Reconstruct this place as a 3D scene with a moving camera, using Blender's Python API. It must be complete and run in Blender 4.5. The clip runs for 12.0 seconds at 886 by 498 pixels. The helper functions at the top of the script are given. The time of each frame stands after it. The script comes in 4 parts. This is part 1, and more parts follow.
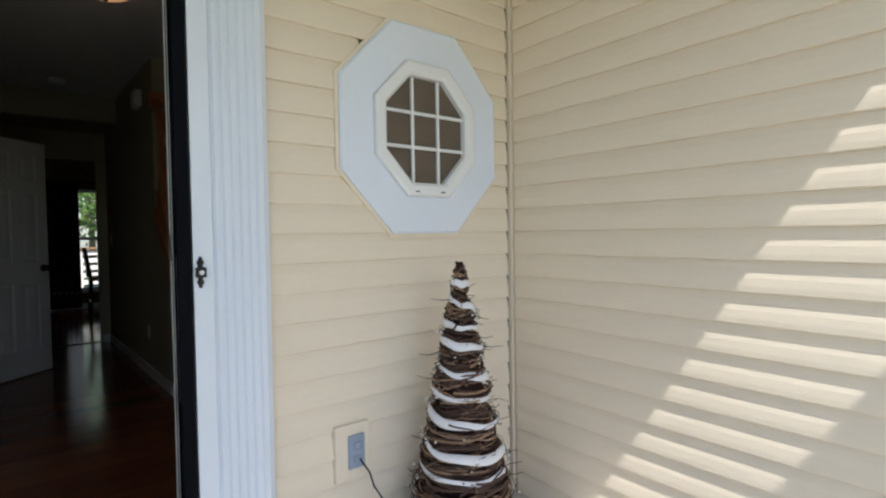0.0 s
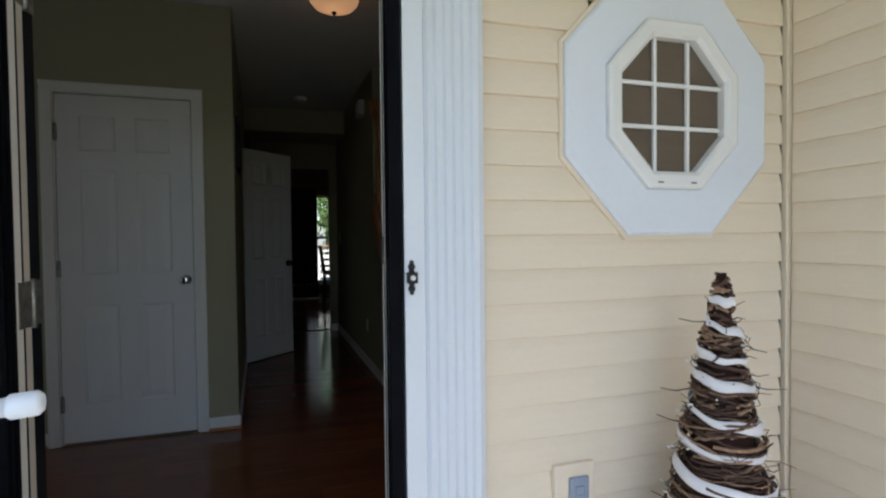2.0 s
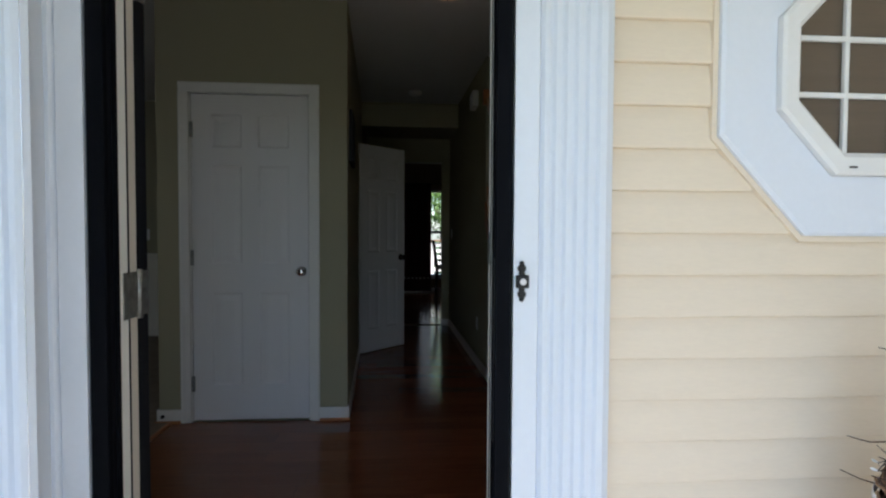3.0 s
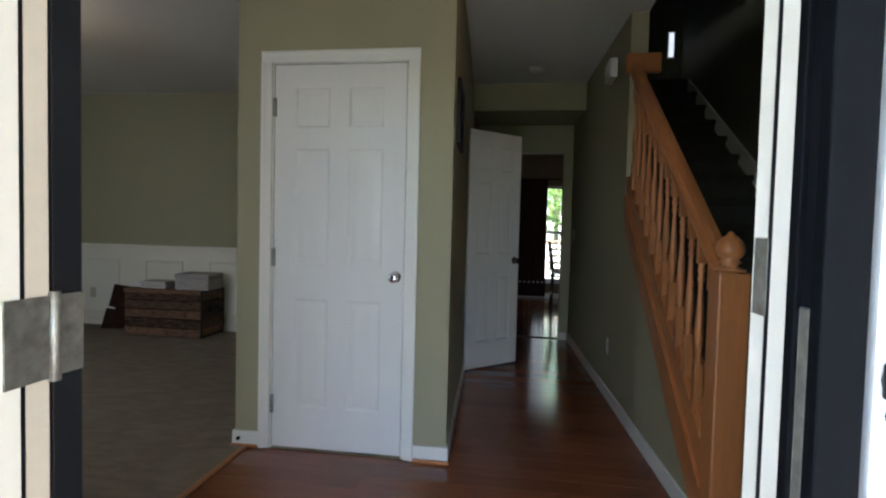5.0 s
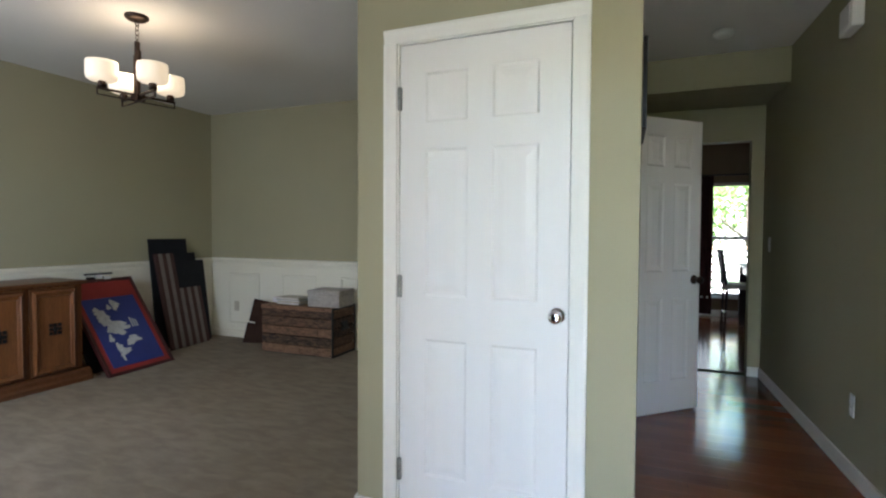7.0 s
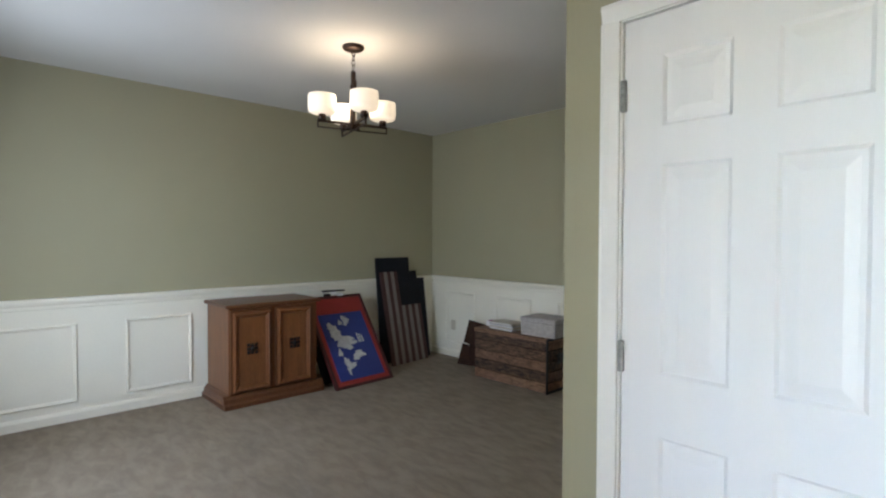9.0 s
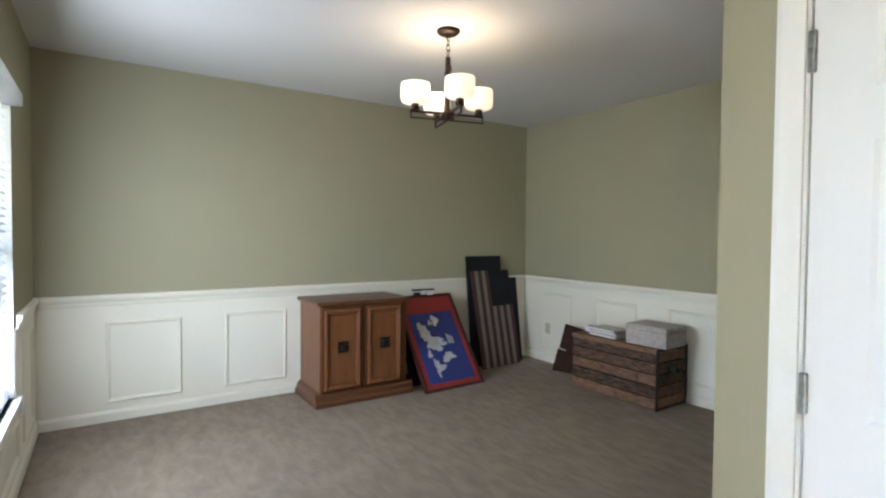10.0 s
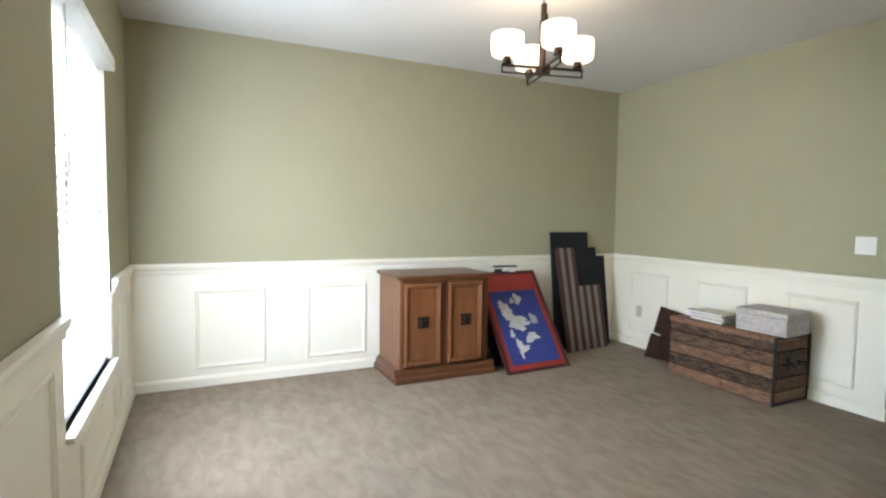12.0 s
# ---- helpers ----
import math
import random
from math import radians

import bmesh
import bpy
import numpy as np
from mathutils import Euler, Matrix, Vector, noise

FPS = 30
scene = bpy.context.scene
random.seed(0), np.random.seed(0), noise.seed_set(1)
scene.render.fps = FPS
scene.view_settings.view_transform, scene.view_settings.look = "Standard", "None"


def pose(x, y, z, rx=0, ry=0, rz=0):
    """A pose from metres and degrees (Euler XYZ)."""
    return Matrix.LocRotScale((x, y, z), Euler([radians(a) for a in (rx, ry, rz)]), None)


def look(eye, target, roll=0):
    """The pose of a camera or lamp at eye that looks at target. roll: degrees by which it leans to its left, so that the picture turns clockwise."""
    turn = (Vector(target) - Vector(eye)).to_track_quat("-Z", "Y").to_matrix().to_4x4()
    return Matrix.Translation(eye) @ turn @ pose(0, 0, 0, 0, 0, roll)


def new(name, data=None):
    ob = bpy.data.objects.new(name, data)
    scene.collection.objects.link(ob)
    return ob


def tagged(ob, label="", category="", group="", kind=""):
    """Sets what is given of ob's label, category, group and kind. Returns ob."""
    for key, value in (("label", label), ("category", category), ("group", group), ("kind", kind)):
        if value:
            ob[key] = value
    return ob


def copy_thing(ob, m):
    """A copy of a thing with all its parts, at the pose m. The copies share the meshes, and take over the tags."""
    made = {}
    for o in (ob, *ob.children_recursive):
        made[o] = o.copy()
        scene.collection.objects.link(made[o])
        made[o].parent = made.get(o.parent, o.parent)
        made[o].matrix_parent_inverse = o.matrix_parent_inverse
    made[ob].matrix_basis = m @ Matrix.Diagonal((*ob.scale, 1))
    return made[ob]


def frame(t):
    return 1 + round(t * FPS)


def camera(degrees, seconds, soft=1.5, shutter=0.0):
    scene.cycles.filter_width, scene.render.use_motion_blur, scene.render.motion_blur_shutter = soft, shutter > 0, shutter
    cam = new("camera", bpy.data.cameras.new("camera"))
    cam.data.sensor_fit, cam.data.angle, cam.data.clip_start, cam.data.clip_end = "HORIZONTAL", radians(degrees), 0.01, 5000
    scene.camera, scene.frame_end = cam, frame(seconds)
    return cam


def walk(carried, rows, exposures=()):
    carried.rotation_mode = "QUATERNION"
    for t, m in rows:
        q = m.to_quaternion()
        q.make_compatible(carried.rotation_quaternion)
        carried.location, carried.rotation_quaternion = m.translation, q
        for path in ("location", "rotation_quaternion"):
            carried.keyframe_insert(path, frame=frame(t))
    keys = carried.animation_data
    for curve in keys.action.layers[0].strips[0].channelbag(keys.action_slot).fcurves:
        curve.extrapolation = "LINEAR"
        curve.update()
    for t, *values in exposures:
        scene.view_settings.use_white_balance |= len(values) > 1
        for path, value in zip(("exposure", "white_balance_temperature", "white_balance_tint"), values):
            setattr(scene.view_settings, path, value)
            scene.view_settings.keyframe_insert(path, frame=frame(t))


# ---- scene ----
cam = camera(81.5, 12.0, soft=2.2)
PATH = [
    (0, (1.268, -3.766, 1.195), (2.513, -2.202, 1.133), -0.8),
    (0.5, (1.266, -3.733, 1.197), (2.435, -2.11, 1.151), -0.7),
    (1, (1.269, -3.671, 1.196), (2.278, -1.944, 1.154), -0.7),
    (1.5, (1.291, -3.579, 1.19), (2.089, -1.746, 1.148), -0.7),
    (2, (1.339, -3.464, 1.2), (1.914, -1.549, 1.148), -0.6),
    (2.5, (1.391, -3.366, 1.204), (1.738, -1.397, 1.144), -0.4),
    (3, (1.39, -3.278, 1.201), (1.533, -1.284, 1.133), 0.3),
    (5, (1.346, -2.575, 1.201), (1.065, -0.597, 1.123), 1.4),
    (5.5, (1.315, -2.383, 1.218), (0.945, -0.42, 1.132), 1.1),
    (6, (1.261, -2.202, 1.216), (0.783, -0.262, 1.132), 0.7),
    (6.5, (1.175, -2.028, 1.228), (0.549, -0.131, 1.146), 0.4),
    (7, (1.072, -1.949, 1.263), (0.311, -0.101, 1.195), 0.3),
    (7.5, (1.007, -1.862, 1.27), (0.059, -0.102, 1.222), 0.3),
    (9.5, (0.741, -1.385, 1.407), (-0.844, -0.167, 1.36), 0.3),
    (10, (0.601, -1.358, 1.392), (-1.069, -0.26, 1.337), 0.5),
    (10.5, (0.504, -1.339, 1.388), (-1.222, -0.332, 1.314), 0.6),
    (11, (0.42, -1.341, 1.337), (-1.355, -0.424, 1.25), 0.6),
    (11.5, (0.365, -1.317, 1.326), (-1.436, -0.454, 1.211), 0.5),
    (12, (0.349, -1.328, 1.304), (-1.453, -0.47, 1.179), 0.8),
]
walk(cam, [(t, look(eye, target, roll)) for t, eye, target, roll in PATH],
     exposures=[(0.0, 0.76, 5950, 10), (2.0, 0.86, 5850, 10), (3.0, 1.15, 5750, 10), (4.3, 1.8, 5800, 10), (5.0, 3.05, 5850, 10), (5.5, 3.8, 5950, 10), (6.0, 3.95, 5950, 10), (6.5, 4.05, 5900, 10), (7.5, 4.1, 5750, 10), (9.5, 4.4, 5700, 10), (10.5, 4.95, 5800, 10), (12.0, 5.45, 5880, 10)])

# ---- light ----
SUN_WAY = Vector((0.16, 1.0, -1.69)).normalized()
world = bpy.data.worlds.new("sky")
scene.world = world
world.use_nodes = True
wn = world.node_tree
sky = wn.nodes.new("ShaderNodeTexSky")
sky.sky_type, sky.sun_disc = "NISHITA", False
sky.sun_elevation = math.asin(-SUN_WAY.z)
sky.sun_rotation = math.atan2(-SUN_WAY.x, -SUN_WAY.y)
wn.links.new(sky.outputs[0], wn.nodes["Background"].inputs[0])
wn.nodes["Background"].inputs[1].default_value = 0.15


def lamp(name, kind, m, energy, color, **more):
    data = bpy.data.lights.new(name, kind)
    data.energy, data.color = energy, color
    ob = new(name, data)
    ob.matrix_world = m
    return ob, data


sun, sd = lamp("sun", "SUN", look((0, -8, 12), Vector((0, -8, 12)) + SUN_WAY), 5.0, (1.0, 0.94, 0.85))
sd.angle = radians(0.6)
win_light, wd = lamp("window_daylight", "AREA", look((-2.4, -1.735, 1.35), (-2.5, 1.0, 1.0)), 1.9, (0.90, 0.95, 1.0))
wd.shape, wd.size, wd.size_y = "RECTANGLE", 1.0, 1.6


# ---- materials ----
def mat(name, color, rough=0.6, metal=0.0, var=0.08, scale=6.0, fine=60.0, bump=0.1, stretch=(1, 1, 1), spread=0.0, spec=0.5, dist=0.004):
    """Base colour with broad and fine variation, fine relief, and a spread between pieces."""
    m = bpy.data.materials.new(name)
    m.use_nodes = True
    nt = m.node_tree
    N, L = nt.nodes, nt.links
    b = N["Principled BSDF"]
    b.inputs["Roughness"].default_value, b.inputs["Metallic"].default_value = rough, metal
    b.inputs["Specular IOR Level"].default_value = spec
    tc, mp = N.new("ShaderNodeTexCoord"), N.new("ShaderNodeMapping")
    mp.inputs["Scale"].default_value = stretch
    L.new(tc.outputs["Object"], mp.inputs["Vector"])
    n1, n2 = N.new("ShaderNodeTexNoise"), N.new("ShaderNodeTexNoise")
    n1.inputs["Scale"].default_value, n2.inputs["Scale"].default_value = scale, fine
    n1.inputs["Detail"].default_value = n2.inputs["Detail"].default_value = 4
    for n in (n1, n2):
        L.new(mp.outputs[0], n.inputs["Vector"])
    add = N.new("ShaderNodeMath")
    add.operation = "ADD"
    L.new(n1.outputs[0], add.inputs[0])
    L.new(n2.outputs[0], add.inputs[1])
    last = add.outputs[0]
    if spread:
        info, mul, ad2 = N.new("ShaderNodeObjectInfo"), N.new("ShaderNodeMath"), N.new("ShaderNodeMath")
        mul.operation = ad2.operation = "MULTIPLY_ADD"
        mul.inputs[1].default_value, mul.inputs[2].default_value = spread, -spread / 2
        L.new(info.outputs["Random"], mul.inputs[0])
        ad2.inputs[1].default_value = 1.0
        L.new(last, ad2.inputs[0])
        L.new(mul.outputs[0], ad2.inputs[2])
        last = ad2.outputs[0]
    ramp = N.new("ShaderNodeMapRange")
    ramp.inputs["From Min"].default_value, ramp.inputs["From Max"].default_value = 0.6, 1.4
    ramp.inputs["To Min"].default_value, ramp.inputs["To Max"].default_value = 1 - var, 1 + var
    ramp.clamp = False
    L.new(last, ramp.inputs["Value"])
    mix = N.new("ShaderNodeVectorMath")
    mix.operation = "SCALE"
    mix.inputs[0].default_value = color
    L.new(ramp.outputs[0], mix.inputs["Scale"])
    L.new(mix.outputs[0], b.inputs["Base Color"])
    if bump:
        bp = N.new("ShaderNodeBump")
        bp.inputs["Strength"].default_value, bp.inputs["Distance"].default_value = bump, dist
        L.new(n2.outputs[0], bp.inputs["Height"])
        L.new(bp.outputs[0], b.inputs["Normal"])
    return m


def glow(name, color, strength, base=(0.9, 0.85, 0.75)):
    m = mat(name, base, 0.4, var=0.02, bump=0)
    b = m.node_tree.nodes["Principled BSDF"]
    b.inputs["Emission Color"].default_value, b.inputs["Emission Strength"].default_value = (*color, 1), strength
    return m


def glass(name, color=(1, 1, 1), rough=0.02):
    m = mat(name, color, rough, var=0.0, bump=0)
    b = m.node_tree.nodes["Principled BSDF"]
    b.inputs["Transmission Weight"].default_value, b.inputs["IOR"].default_value = 1.0, 1.45
    return m


SIDING = mat("vinyl_siding", (0.81, 0.70, 0.55), 0.55, var=0.035, scale=3, fine=40, bump=0.12, stretch=(1, 1, 6), spread=0.25)
VINYL = mat("white_vinyl", (0.76, 0.80, 0.88), 0.45, var=0.02, bump=0.04)
SASH = mat("white_sash", (0.80, 0.80, 0.80), 0.4, var=0.02, bump=0.03)
FLUTED = mat("white_fluted_trim", (0.74, 0.78, 0.85), 0.4, var=0.02, bump=0.03)
JAMB = mat("cream_jamb_paint", (0.60, 0.55, 0.48), 0.5, var=0.04, bump=0.06)
BLACK = mat("black_door_paint", (0.010, 0.011, 0.014), 0.5, var=0.15, bump=0.05, spec=0.2)
NAVY = mat("dark_weatherstrip", (0.004, 0.0045, 0.007), 0.6, var=0.1, bump=0.05, spec=0.15)
CHARC = mat("charcoal_storm_jamb", (0.0045, 0.005, 0.007), 0.6, var=0.1, bump=0.05, spec=0.04)
GREEN = mat("sage_green_wall_paint", (0.350, 0.327, 0.215), 0.75, var=0.03, scale=1.5, fine=180, bump=0.10, dist=0.002)
# Wall paint darkened so its colour carries the stairwell's shade.
GREEN_SHADED = mat("wall_paint_with_stairwell_shade", (0.085, 0.085, 0.06), 0.8, var=0.04, scale=1.5, fine=180, bump=0.1, dist=0.002)
CEIL = mat("white_ceiling_paint", (0.66, 0.65, 0.62), 0.9, var=0.03, scale=2, fine=120, bump=0.25, dist=0.004)
TRIM = mat("white_trim_paint", (0.80, 0.79, 0.75), 0.42, var=0.02, bump=0.03)
WAINS = mat("cream_wainscot_paint", (0.80, 0.77, 0.66), 0.5, var=0.025, scale=2, bump=0.05)
DOORW = mat("white_door_paint", (0.78, 0.77, 0.76), 0.4, var=0.02, scale=3, fine=90, bump=0.06, stretch=(6, 6, 0.6))
STEEL = mat("brushed_steel", (0.62, 0.62, 0.62), 0.28, 1.0, var=0.06, bump=0.05)
CHROME = mat("polished_chrome", (0.80, 0.80, 0.82), 0.08, 1.0, var=0.02, bump=0)
PEWTER = mat("worn_pewter", (0.30, 0.30, 0.28), 0.45, 0.8, var=0.4, scale=40, bump=0.2)
IRON = mat("black_iron", (0.015, 0.014, 0.014), 0.45, 0.3, var=0.2, bump=0.1)
BRONZE = mat("dark_bronze", (0.045, 0.028, 0.02), 0.4, 0.7, var=0.2, bump=0.05)
LAMINATE = mat("cherry_laminate", (0.22, 0.072, 0.030), 0.13, var=0.22, scale=5, fine=45, bump=0.03, stretch=(0.6, 8, 8), spread=0.5)
CARPET = mat("taupe_carpet", (0.285, 0.235, 0.178), 0.95, var=0.15, scale=3.2, fine=230, bump=0.8, dist=0.012, spec=0.1)
nt = CARPET.node_tree
sw = nt.nodes.new("ShaderNodeTexNoise")
sw.inputs["Scale"].default_value, sw.inputs["Detail"].default_value, sw.inputs["Distortion"].default_value = 6.5, 9, 0.4
smap = nt.nodes.new("ShaderNodeMapping")
smap.inputs["Scale"].default_value, smap.inputs["Rotation"].default_value = (1.0, 2.4, 1.0), (0, 0, 0.6)
tcn = nt.nodes.new("ShaderNodeTexCoord")
nt.links.new(tcn.outputs["Object"], smap.inputs["Vector"])
nt.links.new(smap.outputs[0], sw.inputs["Vector"])
rmp = nt.nodes.new("ShaderNodeMapRange")
for key, v in (("From Min", 0.36), ("From Max", 0.64), ("To Min", 0.90), ("To Max", 1.12)):
    rmp.inputs[key].default_value = v
nt.links.new(sw.outputs[0], rmp.inputs["Value"])
vm = nt.nodes.new("ShaderNodeVectorMath")
vm.operation = "SCALE"
cb_ = nt.nodes["Principled BSDF"]
nt.links.new(cb_.inputs["Base Color"].links[0].from_socket, vm.inputs[0])
nt.links.new(rmp.outputs[0], vm.inputs["Scale"])
nt.links.new(vm.outputs[0], cb_.inputs["Base Color"])
STAIRCARPET = mat("grey_stair_carpet", (0.06, 0.06, 0.055), 0.95, var=0.2, scale=6, fine=260, bump=0.7, dist=0.01, spec=0.1)
OAK = mat("honey_oak", (0.42, 0.165, 0.055), 0.35, var=0.16, scale=6, fine=35, bump=0.06, stretch=(9, 1.2, 1.2))
OAKV = mat("honey_oak_turned", (0.42, 0.170, 0.058), 0.33, var=0.16, scale=6, fine=35, bump=0.06, stretch=(9, 9, 0.9))
CAB = mat("walnut_cabinet", (0.165, 0.062, 0.020), 0.35, var=0.4, scale=5, fine=30, bump=0.08, stretch=(6, 6, 0.7))
CABD = mat("dark_walnut_moulding", (0.105, 0.039, 0.014), 0.35, var=0.25, scale=6, fine=30, bump=0.08, stretch=(6, 6, 0.7))
PLANK = mat("rough_stained_planks", (0.140, 0.076, 0.042), 0.8, var=0.95, scale=7, fine=30, bump=0.6, stretch=(1.6, 7, 7), spread=0.5)
PLANKD = mat("dark_stained_wood", (0.035, 0.017, 0.012), 0.8, var=0.4, scale=6, fine=30, bump=0.3, spec=0.15)
MAPBLUE = mat("map_sea_blue", (0.028, 0.045, 0.24), 0.6, var=0.1, bump=0.1)
MAPRED = mat("map_border_red", (0.30, 0.03, 0.025), 0.6, var=0.12, bump=0.1)
MAPLAND = mat("map_land_grey", (0.60, 0.61, 0.62), 0.6, var=0.25, scale=25, bump=0.1)
MAHOG = mat("mahogany_frame", (0.06, 0.012, 0.012), 0.35, var=0.2, bump=0.05)
FLAGRED = mat("washed_dark_red_slat", (0.062, 0.026, 0.023), 0.75, var=0.35, scale=9, bump=0.3, stretch=(6, 6, 1))
FLAGGREY = mat("washed_grey_slat", (0.21, 0.175, 0.155), 0.75, var=0.35, scale=9, bump=0.3, stretch=(6, 6, 1))
FLAGDARK = mat("charcoal_board", (0.016, 0.017, 0.020), 0.8, var=0.3, bump=0.3, spec=0.15)
FABRIC = mat("crinkled_grey_fabric", (0.40, 0.37, 0.35), 0.6, var=0.3, scale=22, fine=70, bump=0.6, dist=0.01)
PAPER = mat("magazine_paper", (0.52, 0.48, 0.40), 0.5, var=0.35, scale=18, bump=0.1)
WHITEP = mat("white_paper", (0.8, 0.78, 0.8), 0.5, var=0.05, bump=0.05)
PINK = mat("magenta_card", (0.45, 0.05, 0.30), 0.5, var=0.1, bump=0)
TWIG = mat("grapevine_twigs", (0.085, 0.045, 0.030), 0.8, var=0.5, scale=14, fine=70, bump=0.6, dist=0.006)
TWIGL = mat("pale_grapevine_twigs", (0.30, 0.185, 0.115), 0.8, var=0.5, scale=14, fine=70, bump=0.5)
RIBBON = mat("white_burlap_ribbon", (0.80, 0.78, 0.80), 0.8, var=0.06, scale=20, fine=300, bump=0.3)
CONCRETE = mat("porch_concrete", (0.45, 0.42, 0.38), 0.85, var=0.12, scale=3, fine=90, bump=0.3)
GRASS = mat("lawn_ground", (0.07, 0.10, 0.03), 0.9, var=0.3, scale=0.6, fine=15, bump=0.5)
IVORY = mat("ivory_plastic", (0.52, 0.47, 0.37), 0.4, var=0.03, bump=0)
PLASTIC = mat("white_plastic", (0.78, 0.77, 0.74), 0.35, var=0.02, bump=0)
GREYP = mat("grey_outlet_plastic", (0.28, 0.33, 0.42), 0.4, var=0.05, bump=0)
GAP = mat("dark_gap", (0.01, 0.01, 0.01), 0.9, var=0.0, bump=0)
BLIND = mat("white_blind_slat", (0.86, 0.86, 0.86), 0.5, var=0.02, bump=0)
bn = BLIND.node_tree
tr_, mx_ = bn.nodes.new("ShaderNodeBsdfTranslucent"), bn.nodes.new("ShaderNodeMixShader")
tr_.inputs[0].default_value, mx_.inputs[0].default_value = (0.85, 0.86, 0.9, 1), 0.4
bn.links.new(bn.nodes["Principled BSDF"].outputs[0], mx_.inputs[1])
bn.links.new(tr_.outputs[0], mx_.inputs[2])
bn.links.new(mx_.outputs[0], bn.nodes["Material Output"].inputs[0])
SHADE = glow("lit_frosted_shade", (1.0, 0.74, 0.46), 0.042)
AMBER = glow("lit_amber_bowl", (1.0, 0.50, 0.22), 0.22, (0.6, 0.4, 0.25))
PANE = glass("window_glass")
# Opaque pane: the glass's dark look and level streaks are painted into its colour.
BROWNPANE = mat("streaked_brown_pane", (0.125, 0.095, 0.070), 0.12, var=0.10, scale=4, fine=60, bump=0.02, stretch=(0.3, 1, 10))
CURTAIN = mat("maroon_curtain", (0.045, 0.010, 0.010), 0.9, var=0.2, bump=0.3)
ESPRESSO = mat("espresso_wood", (0.020, 0.012, 0.010), 0.35, var=0.2, bump=0.05)
SEATC = mat("cream_seat_cloth", (0.55, 0.52, 0.44), 0.9, var=0.08, bump=0.2)
LEAF = mat("tree_leaves", (0.10, 0.17, 0.03), 0.6, var=0.5, scale=1.2, fine=6, bump=0)
BARK = mat("tree_bark", (0.08, 0.06, 0.04), 0.9, var=0.3, bump=0.6)
DECKW = mat("deck_cedar", (0.30, 0.17, 0.09), 0.7, var=0.2, bump=0.2, stretch=(1, 8, 8))
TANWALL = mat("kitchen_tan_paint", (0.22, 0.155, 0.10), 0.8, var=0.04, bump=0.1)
SHELFW = mat("brown_shelf_wood", (0.10, 0.05, 0.03), 0.5, var=0.2, bump=0.1)
GREENCH = mat("pantry_dark_paint", (0.16, 0.13, 0.09), 0.8, var=0.05, bump=0.1)


# ---- builders ----
def box(bm, x0, x1, y0, y1, z0, z1, bev=0.0):
    vs = [bm.verts.new((x, y, z)) for z in (z0, z1) for y in (y0, y1) for x in (x0, x1)]
    fs = [bm.faces.new([vs[i] for i in f]) for f in ((0, 2, 3, 1), (4, 5, 7, 6), (0, 1, 5, 4), (2, 6, 7, 3), (0, 4, 6, 2), (1, 3, 7, 5))]
    if bev:
        bmesh.ops.bevel(bm, geom=list({e for f in fs for e in f.edges}), offset=bev, segments=2, affect="EDGES", profile=0.5)
    return bm


def nbox(*a, bev=0.0):
    return box(bmesh.new(), *a, bev=bev)


def prism(bm, pts, axis, a, b):
    """A polygon of two coordinates, drawn out along an axis from a to b."""
    def at(p, v):
        return {"x": (v, p[0], p[1]), "y": (p[0], v, p[1]), "z": (p[0], p[1], v)}[axis]
    r0, r1 = [bm.verts.new(at(p, a)) for p in pts], [bm.verts.new(at(p, b)) for p in pts]
    n = len(pts)
    for i in range(n):
        bm.faces.new((r0[i], r0[(i + 1) % n], r1[(i + 1) % n], r1[i]))
    bm.faces.new(r0[::-1])
    bm.faces.new(r1)
    bmesh.ops.recalc_face_normals(bm, faces=bm.faces[:])
    return bm


def lathe(bm, prof, m=Matrix(), n=20):
    """A turned shape: rows of radius and height about z, placed by m."""
    rings = [[bm.verts.new(m @ Vector((r * math.cos(2 * math.pi * i / n), r * math.sin(2 * math.pi * i / n), z))) for i in range(n)] for r, z in prof]
    for a, b in zip(rings, rings[1:]):
        for i in range(n):
            bm.faces.new((a[i], a[(i + 1) % n], b[(i + 1) % n], b[i])).smooth = True
    bm.faces.new(rings[0][::-1])
    bm.faces.new(rings[-1])
    return bm


def tube(bm, pts, r, n=6, r2=None):
    """A round rod along points."""
    rings = []
    for k, p in enumerate(pts):
        p = Vector(p)
        d = Vector(pts[min(k + 1, len(pts) - 1)]) - Vector(pts[max(k - 1, 0)])
        q = d.to_track_quat("Z", "Y")
        rr = r if r2 is None else r + (r2 - r) * k / (len(pts) - 1)
        rings.append([bm.verts.new(p + q @ Vector((rr * math.cos(2 * math.pi * i / n), rr * math.sin(2 * math.pi * i / n), 0))) for i in range(n)])
    for a, b in zip(rings, rings[1:]):
        for i in range(n):
            bm.faces.new((a[i], a[(i + 1) % n], b[(i + 1) % n], b[i])).smooth = True
    bm.faces.new(rings[0][::-1])
    bm.faces.new(rings[-1])
    return bm


def part(name, bm, material, parent=None, label=""):
    me = bpy.data.meshes.new(name)
    bm.to_mesh(me)
    bm.free()
    me.materials.append(material)
    ob = new(name, me)
    if parent is not None:
        ob.parent = parent
    if label:
        tagged(ob, label)
    return ob


def thing(name, label, category, m=Matrix(), group="", kind=""):
    ob = new(name)
    ob.matrix_world = m
    return tagged(ob, label, category, group, kind)


def setting(name, bm, material, label, category):
    return tagged(part(name, bm, material), label, category, kind="structure")


